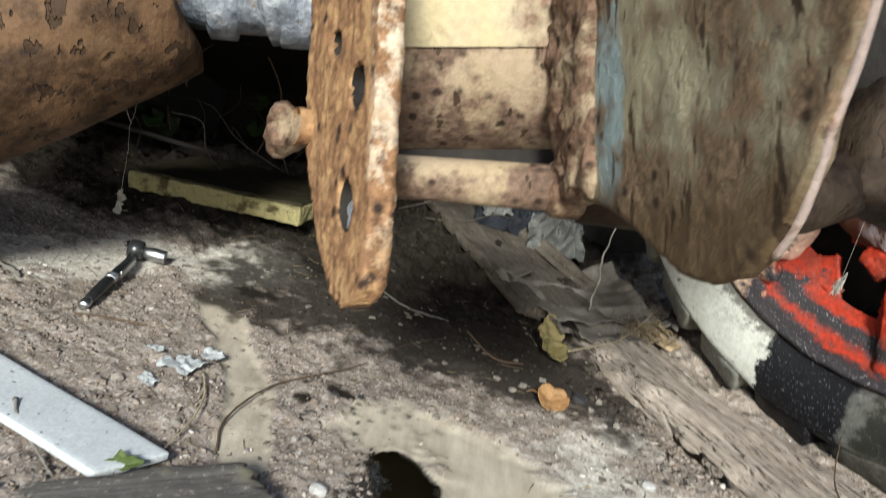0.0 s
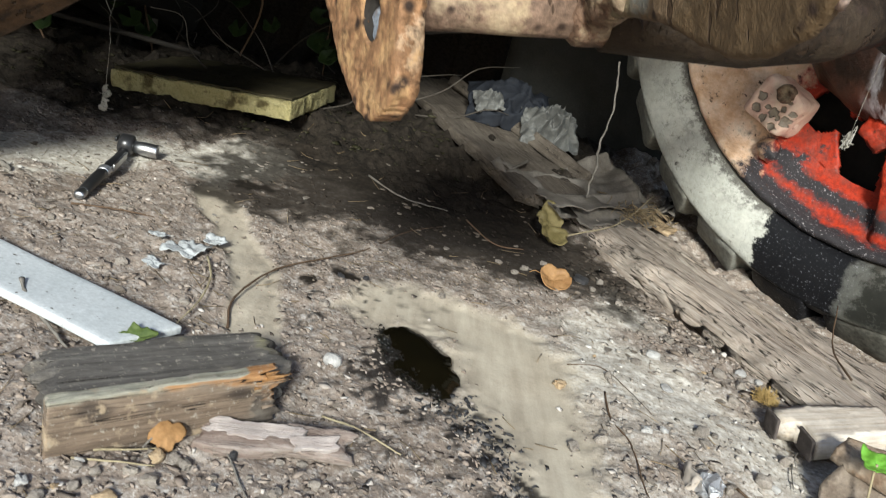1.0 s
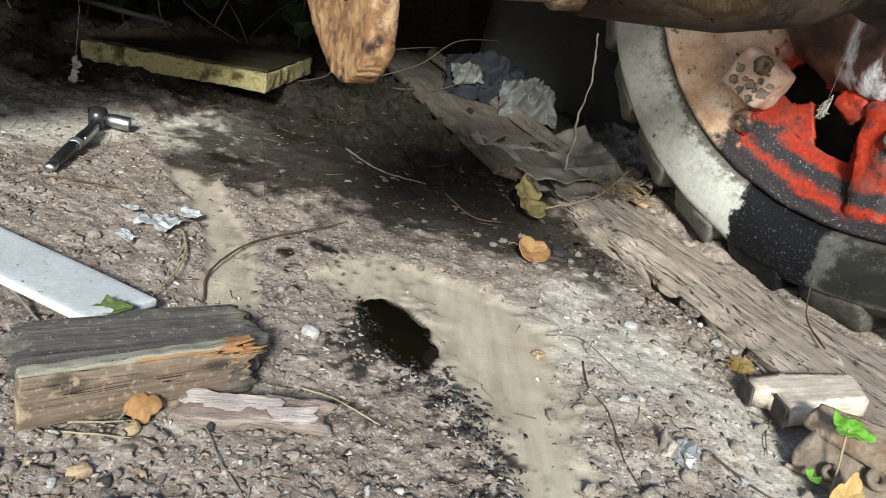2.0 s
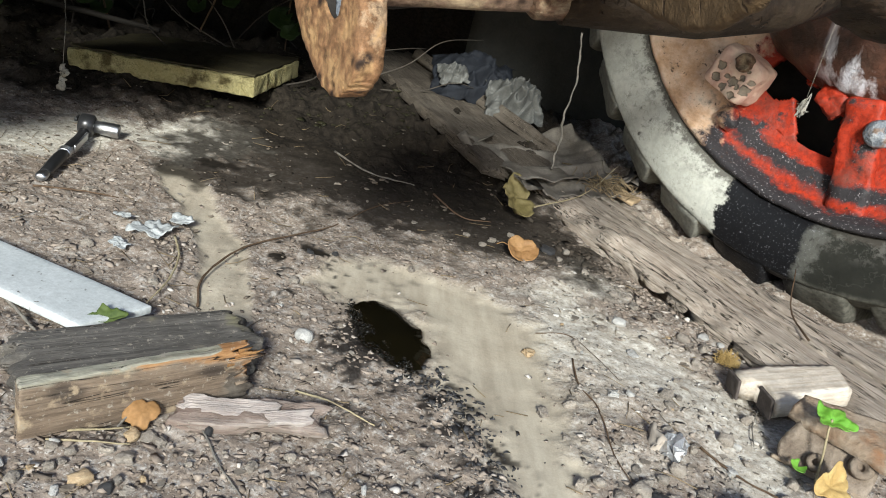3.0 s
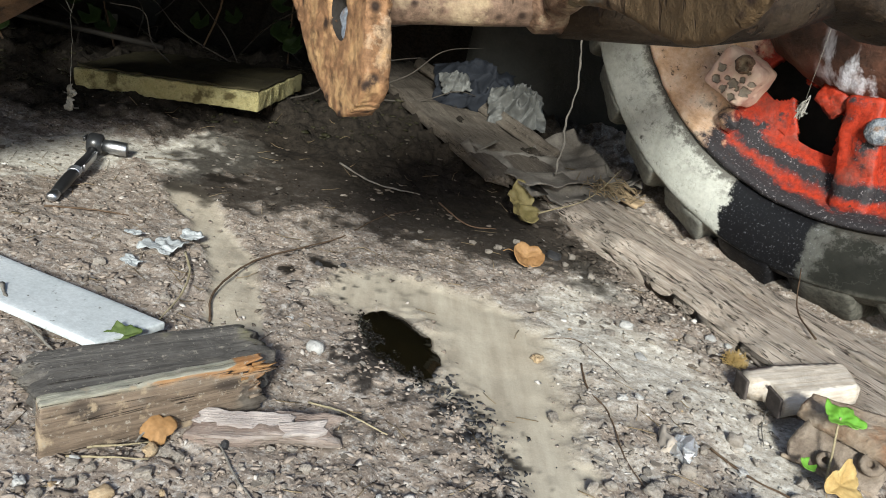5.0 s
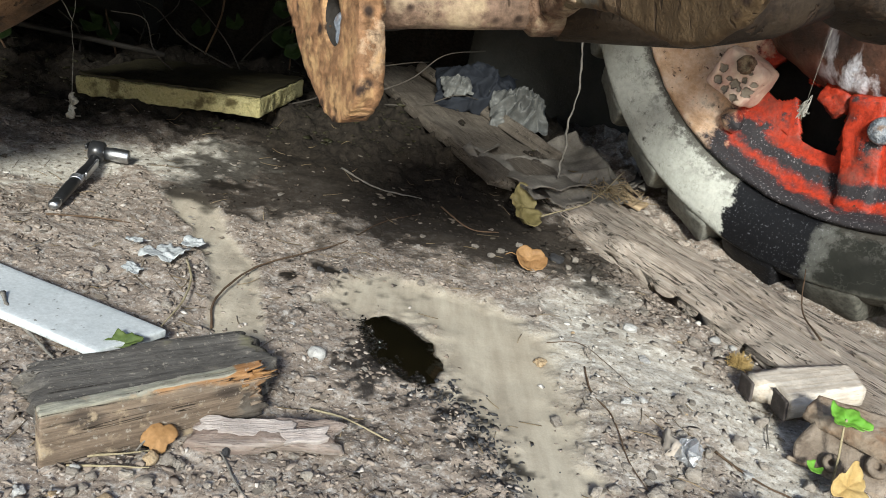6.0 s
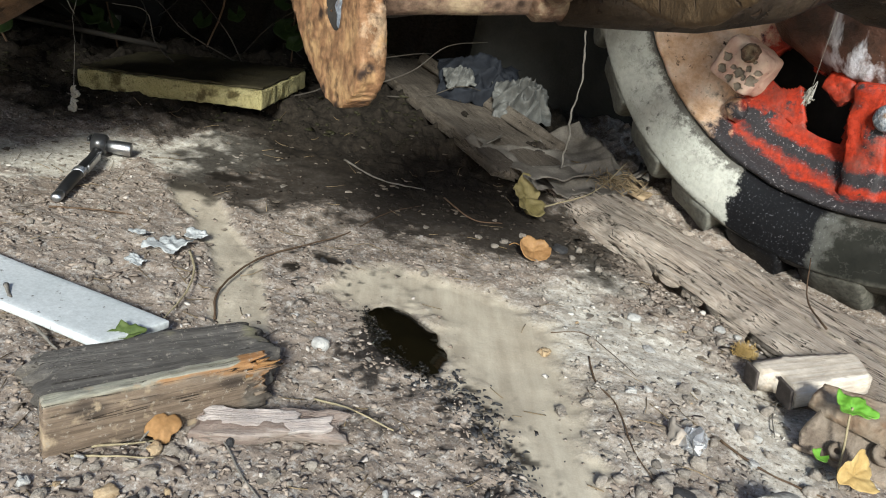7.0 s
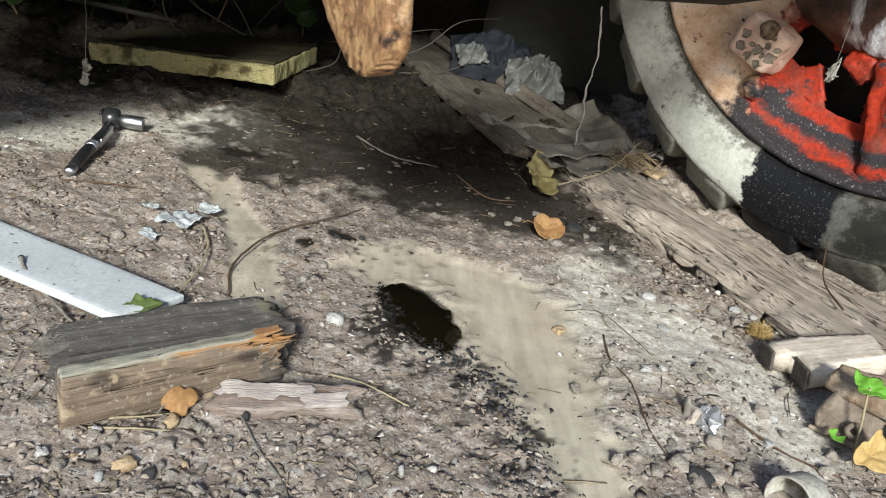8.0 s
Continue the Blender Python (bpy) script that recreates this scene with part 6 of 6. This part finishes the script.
            stone(x, y, d, rnd.uniform(0.45, 0.8), STONE_WHITE if kind < 0.10 else STONE_TAN if kind < 0.20 else STONE_GREY, "pale rounded stone on dusty earth" if kind < 0.10 else "small tan stone on the earth" if kind < 0.20 else "dusty grey stone on the earth")
    for x, y, d in ((0.342, 0.635, 0.013), (0.326, 0.634, 0.013), (0.482, 0.808, 0.019), (0.500, 0.797, 0.015), (-0.089, 0.402, 0.010), (-0.001, 0.697, 0.010)):
        stone(x, y, d, 0.6, STONE_WHITE, "pale worn stone in the dust")
    stone(0.335, 0.495, 0.030, 0.5, CLINKER, "black slaty stone among grey rubble")
    stone(0.318, 0.985, 0.030, 0.4, CLINKER, "flat black lump beside the tan leaf")
    stone(0.012, 0.826, 0.010, 0.7, CLINKER, "small black crumb on oily earth")
    stone(0.040, 0.832, 0.010, 0.7, CLINKER, "small black crumb on oily earth")


def crumbs(name, count, seed, place, sizes, material, label, category, lift=0.0):
    """Loose crumbs, each a lumpy little solid, joined into one."""
    rnd = np.random.RandomState(seed)
    ph = (1 + 5 ** 0.5) / 2
    ico = np.array([(-1, ph, 0), (1, ph, 0), (-1, -ph, 0), (1, -ph, 0), (0, -1, ph), (0, 1, ph), (0, -1, -ph), (0, 1, -ph), (ph, 0, -1), (ph, 0, 1), (-ph, 0, -1), (-ph, 0, 1)]) / 1.9
    tri = np.array([(0, 11, 5), (0, 5, 1), (0, 1, 7), (0, 7, 10), (0, 10, 11), (1, 5, 9), (5, 11, 4), (11, 10, 2), (10, 7, 6), (7, 1, 8), (3, 9, 4), (3, 4, 2), (3, 2, 6), (3, 6, 8), (3, 8, 9), (4, 9, 5), (2, 4, 11), (6, 2, 10), (8, 6, 7), (9, 8, 1)])
    x, y = place(rnd, count)
    s = sizes[0] * (sizes[1] / sizes[0]) ** (rnd.rand(len(x)) ** 2.2)
    z = ground_height(x, y) + s * 0.12 + lift
    a = rnd.rand(len(x)) * 6.283
    shape = ico[None] * np.clip(1 + 0.6 * rnd.randn(len(x), 12, 1), 0.15, 2.2) * np.stack([rnd.uniform(0.7, 1.3, len(x)), rnd.uniform(0.4, 0.85, len(x)), rnd.uniform(0.16, 0.5, len(x))], 1)[:, None]
    rx = shape[..., 0] * np.cos(a)[:, None] - shape[..., 1] * np.sin(a)[:, None]
    ry = shape[..., 0] * np.sin(a)[:, None] + shape[..., 1] * np.cos(a)[:, None]
    v = np.stack([rx, ry, shape[..., 2]], -1) * (s / 2)[:, None, None] + np.stack([x, y, z], 1)[:, None]
    f = (tri[None] + 12 * np.arange(len(x))[:, None, None]).reshape(-1, 3)
    me = bpy.data.meshes.new(name)
    me.vertices.add(v.size // 3)
    me.vertices.foreach_set("co", v.reshape(-1))
    me.loops.add(f.size)
    me.loops.foreach_set("vertex_index", f.ravel())
    me.polygons.add(len(f))
    me.polygons.foreach_set("loop_start", np.arange(len(f)) * 3)
    me.polygons.foreach_set("loop_total", np.full(len(f), 3))
    me.update(calc_edges=True)
    me.attributes.new("dust", "FLOAT", "POINT").data.foreach_set("value", np.repeat(zones(x, y)[0], 12).astype(np.float32))
    me.attributes.new("darkening", "FLOAT", "POINT").data.foreach_set("value", np.repeat(np.maximum(*zones(x, y)[1:]), 12).astype(np.float32))
    me.materials.append(material)
    return tagged(new(name, me), label, category, kind="stuff")


def fields():
    def spread(rnd, n):
        x, y = rnd.uniform(-0.55, 0.75, n * 2), 0.34 + 1.15 * rnd.rand(n * 2) ** 1.5
        band, band2, puddle_ = masks(x, y)
        darkening = np.maximum(*zones(x, y)[1:])
        keep = (rnd.rand(n * 2) > np.maximum(0.75 * darkening, 0.72 * zones(x, y)[0])) & (np.maximum(band, band2) < 0.3 + 0.7 * (rnd.rand(n * 2) < 0.16)) & (puddle_ > 1.15) & (fbm(x, y, 9, 3, 41) > -0.28)
        return x[keep][:n], y[keep][:n]
    crumbs("gravel", 46000, 1, spread, (0.0010, 0.0080), GRAVEL, "loose grey-brown gravel and crumbs of earth", "gravel")
    def near(rnd, n):
        x, y = rnd.uniform(0.28, 0.62, n * 6), rnd.uniform(0.50, 1.10, n * 6)
        keep = from_line(x, y, [(0.385, 1.08), (0.43, 0.94), (0.485, 0.855), (0.56, 0.765)]) + 0.035 * rnd.randn(n * 6) < 0.045
        return x[keep][:n], y[keep][:n]
    crumbs("rubble", 1700, 2, near, (0.003, 0.013), GRAVEL, "dusty grey rubble along the timber", "rubble")
    # placed along the oil trail beside the puddle
    def oil_shade(rnd, n):
        t = rnd.rand(n)
        x = np.interp(t, [0, 0.3, 0.6, 1], [0.125, 0.165, 0.19, 0.20]) + 0.014 * rnd.randn(n)
        y = np.interp(t, [0, 0.3, 0.6, 1], [0.63, 0.60, 0.54, 0.44]) + 0.014 * rnd.randn(n)
        return x, y
    crumbs("oily_crumbs", 420, 3, oil_shade, (0.0025, 0.008), CLINKER, "black oil-soaked crumbs of earth", "gravel")
    def brim(rnd, n):
        a = rnd.uniform(2.3, 4.9, n)
        r = np.where(rnd.rand(n) < 0.55, 1.0 + 0.14 * rnd.randn(n), rnd.uniform(0.45, 1.05, n))
        y = 0.690 + 0.060 * r * np.sin(a)
        return 0.110 - 0.30 * (y - 0.690) + 0.035 * r * np.cos(a), y
    crumbs("wet_crumbs", 1500, 6, brim, (0.0014, 0.0050), OIL, "glistening oil-soaked crumbs along the puddle", "gravel", 0.0030)
    def back(rnd, n):
        return rnd.uniform(-0.75, 0.35, n), 1.27 + 0.55 * rnd.rand(n)
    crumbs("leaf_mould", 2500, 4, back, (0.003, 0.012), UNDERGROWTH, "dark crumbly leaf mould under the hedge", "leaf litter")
    # straws strewn over the ground
    rnd = random.Random(3)
    bits = []
    for k in range(280):
        x, y = rnd.uniform(-0.45, 0.65), 0.38 + 1.0 * rnd.random() ** 1.3
        a, l = rnd.uniform(0, 6.28), rnd.uniform(0.008, 0.040)
        if math.hypot((x - 0.106) / 0.06, (y - 0.69) / 0.09) < 1:
            continue
        dx, dy, b = l * math.cos(a), l * math.sin(a), rnd.uniform(-0.25, 0.25)
        pts = [(x + dx * s - dy * b * s * s, y + dy * s + dx * b * s * s) for s in (0, 0.5, 1)]
        bits.append(tube([(px, py, gz(px, py) + 0.0016) for px, py in pts], rnd.uniform(0.00025, 0.0005), 4))
    solid("straw", join(*bits), STRAW, pose(0, 0, 0), "scattered bits of dry straw and rootlets", "straw", kind="stuff")
    rs = np.random.RandomState(8)
    fl = []
    for k in range(950):
        x, y = rs.uniform(-0.55, 0.70), 0.36 + 1.0 * rs.rand() ** 1.4
        l, a, tl = 0.002 + 0.007 * rs.rand() ** 2.5, rs.rand() * 6.283, rs.uniform(-0.35, 0.35)
        here = masks(np.array([x]), np.array([y]))
        if here[2][0] < 1.25 or here[0][0] > 0.4:
            continue
        z = gz(x, y) + 0.0012
        ring_ = [(l * q * math.cos(p), l * q * 0.6 * math.sin(p)) for p, q in zip(np.arange(0, 6.28, 1.05), rs.uniform(0.5, 1.0, 6))]
        top = [(x + u * math.cos(a) - v * math.sin(a), y + u * math.sin(a) + v * math.cos(a), z + abs(u) * tl + 0.15 * l) for u, v in ring_]
        n = len(top)
        low = [(p, q, r - 0.0005) for p, q, r in top]
        fl.append((top + low, [tuple(range(n)), tuple(reversed(range(n, 2 * n)))] + [(i, i + n, (i + 1) % n + n, (i + 1) % n) for i in range(n)]))
    solid("leaf_flakes", join(*fl), FLAKES, pose(0, 0, 0), "dry flakes of leaf and bark on the earth", "leaf litter", kind="stuff", smooth=False)
    nest = []
    for k in range(60):
        a, e = rnd.uniform(0, 6.28), rnd.uniform(0.2, 1.0)
        c = (0.435 + rnd.gauss(0, 0.02), 1.215 + rnd.gauss(0, 0.03), 0.052)
        l = rnd.uniform(0.02, 0.06)
        nest.append(tube(curve([c, (c[0] + l * 0.5 * math.cos(a), c[1] + l * 0.5 * math.sin(a), c[2] + 0.018 * e), (c[0] + l * math.cos(a + 0.5), c[1] + l * math.sin(a + 0.5), c[2] + 0.005)], 4), 0.0008, 4))
    solid("dry_grass_tuft", join(*nest), STRAW, pose(0, 0, 0), "tangled tuft of dry grass between timber and tyre", "dry grass")


def hedge():
    """Ivy, dead twigs and a stake in the dark behind."""
    rnd = random.Random(21)
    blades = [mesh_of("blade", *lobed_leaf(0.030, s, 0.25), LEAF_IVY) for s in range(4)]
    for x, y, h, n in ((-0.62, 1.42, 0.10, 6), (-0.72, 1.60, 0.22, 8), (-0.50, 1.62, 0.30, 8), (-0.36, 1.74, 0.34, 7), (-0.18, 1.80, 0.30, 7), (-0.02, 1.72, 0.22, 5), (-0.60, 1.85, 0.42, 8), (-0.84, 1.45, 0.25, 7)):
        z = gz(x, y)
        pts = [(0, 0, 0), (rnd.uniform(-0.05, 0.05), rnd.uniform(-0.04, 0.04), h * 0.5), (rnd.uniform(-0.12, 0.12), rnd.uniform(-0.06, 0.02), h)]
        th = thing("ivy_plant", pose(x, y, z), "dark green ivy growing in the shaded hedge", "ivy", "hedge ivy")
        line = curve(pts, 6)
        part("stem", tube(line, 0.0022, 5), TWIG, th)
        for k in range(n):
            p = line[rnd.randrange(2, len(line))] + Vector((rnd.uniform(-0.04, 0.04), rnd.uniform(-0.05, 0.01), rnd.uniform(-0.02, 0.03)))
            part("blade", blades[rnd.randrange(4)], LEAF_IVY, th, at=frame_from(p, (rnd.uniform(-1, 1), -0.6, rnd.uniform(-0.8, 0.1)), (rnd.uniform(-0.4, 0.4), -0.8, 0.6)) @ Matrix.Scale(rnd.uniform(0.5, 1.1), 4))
    for k in range(26):
        x, y = rnd.uniform(-0.85, 0.05), rnd.uniform(1.38, 1.95)
        z = gz(x, y)
        l, a = rnd.uniform(0.10, 0.34), rnd.uniform(0, 6.28)
        e = rnd.uniform(0.1, 0.9)
        pts = [(0, 0, 0.004), (l * 0.4 * math.cos(a), 0.3 * l * math.sin(a), l * 0.45 * e), (l * 0.75 * math.cos(a + 0.4), 0.4 * l * math.sin(a), l * 0.75 * e + 0.02), (l * math.cos(a + 0.2), 0.5 * l * math.sin(a + 0.5), l * e)]
        line = curve(pts, 6)
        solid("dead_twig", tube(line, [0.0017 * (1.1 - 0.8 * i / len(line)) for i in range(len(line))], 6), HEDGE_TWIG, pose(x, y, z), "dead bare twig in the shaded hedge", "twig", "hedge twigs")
    solid("stake", jitter(tube([(0, 0, 0), (0.004, 0, 0.3), (0.02, 0, 0.75)], [0.014, 0.013, 0.012], 12), 0.003, 30, 2), GREY_TWIG, pose(-0.545, 1.72, gz(-0.545, 1.72)), "upright weathered stake in the hedge", "stake")
    solid("pipe", tube([(-0.5, 0, 0), (0.0, 0.01, 0.004), (0.35, 0.0, 0.0)], 0.005, 12), SOOT_SHADE, pose(-0.72, 1.50, gz(-0.72, 1.50) + 0.03), "thin dark pipe along the hedge bottom", "pipe")


puddle(), litter(), twigs(), stones(), hedge(), fields()
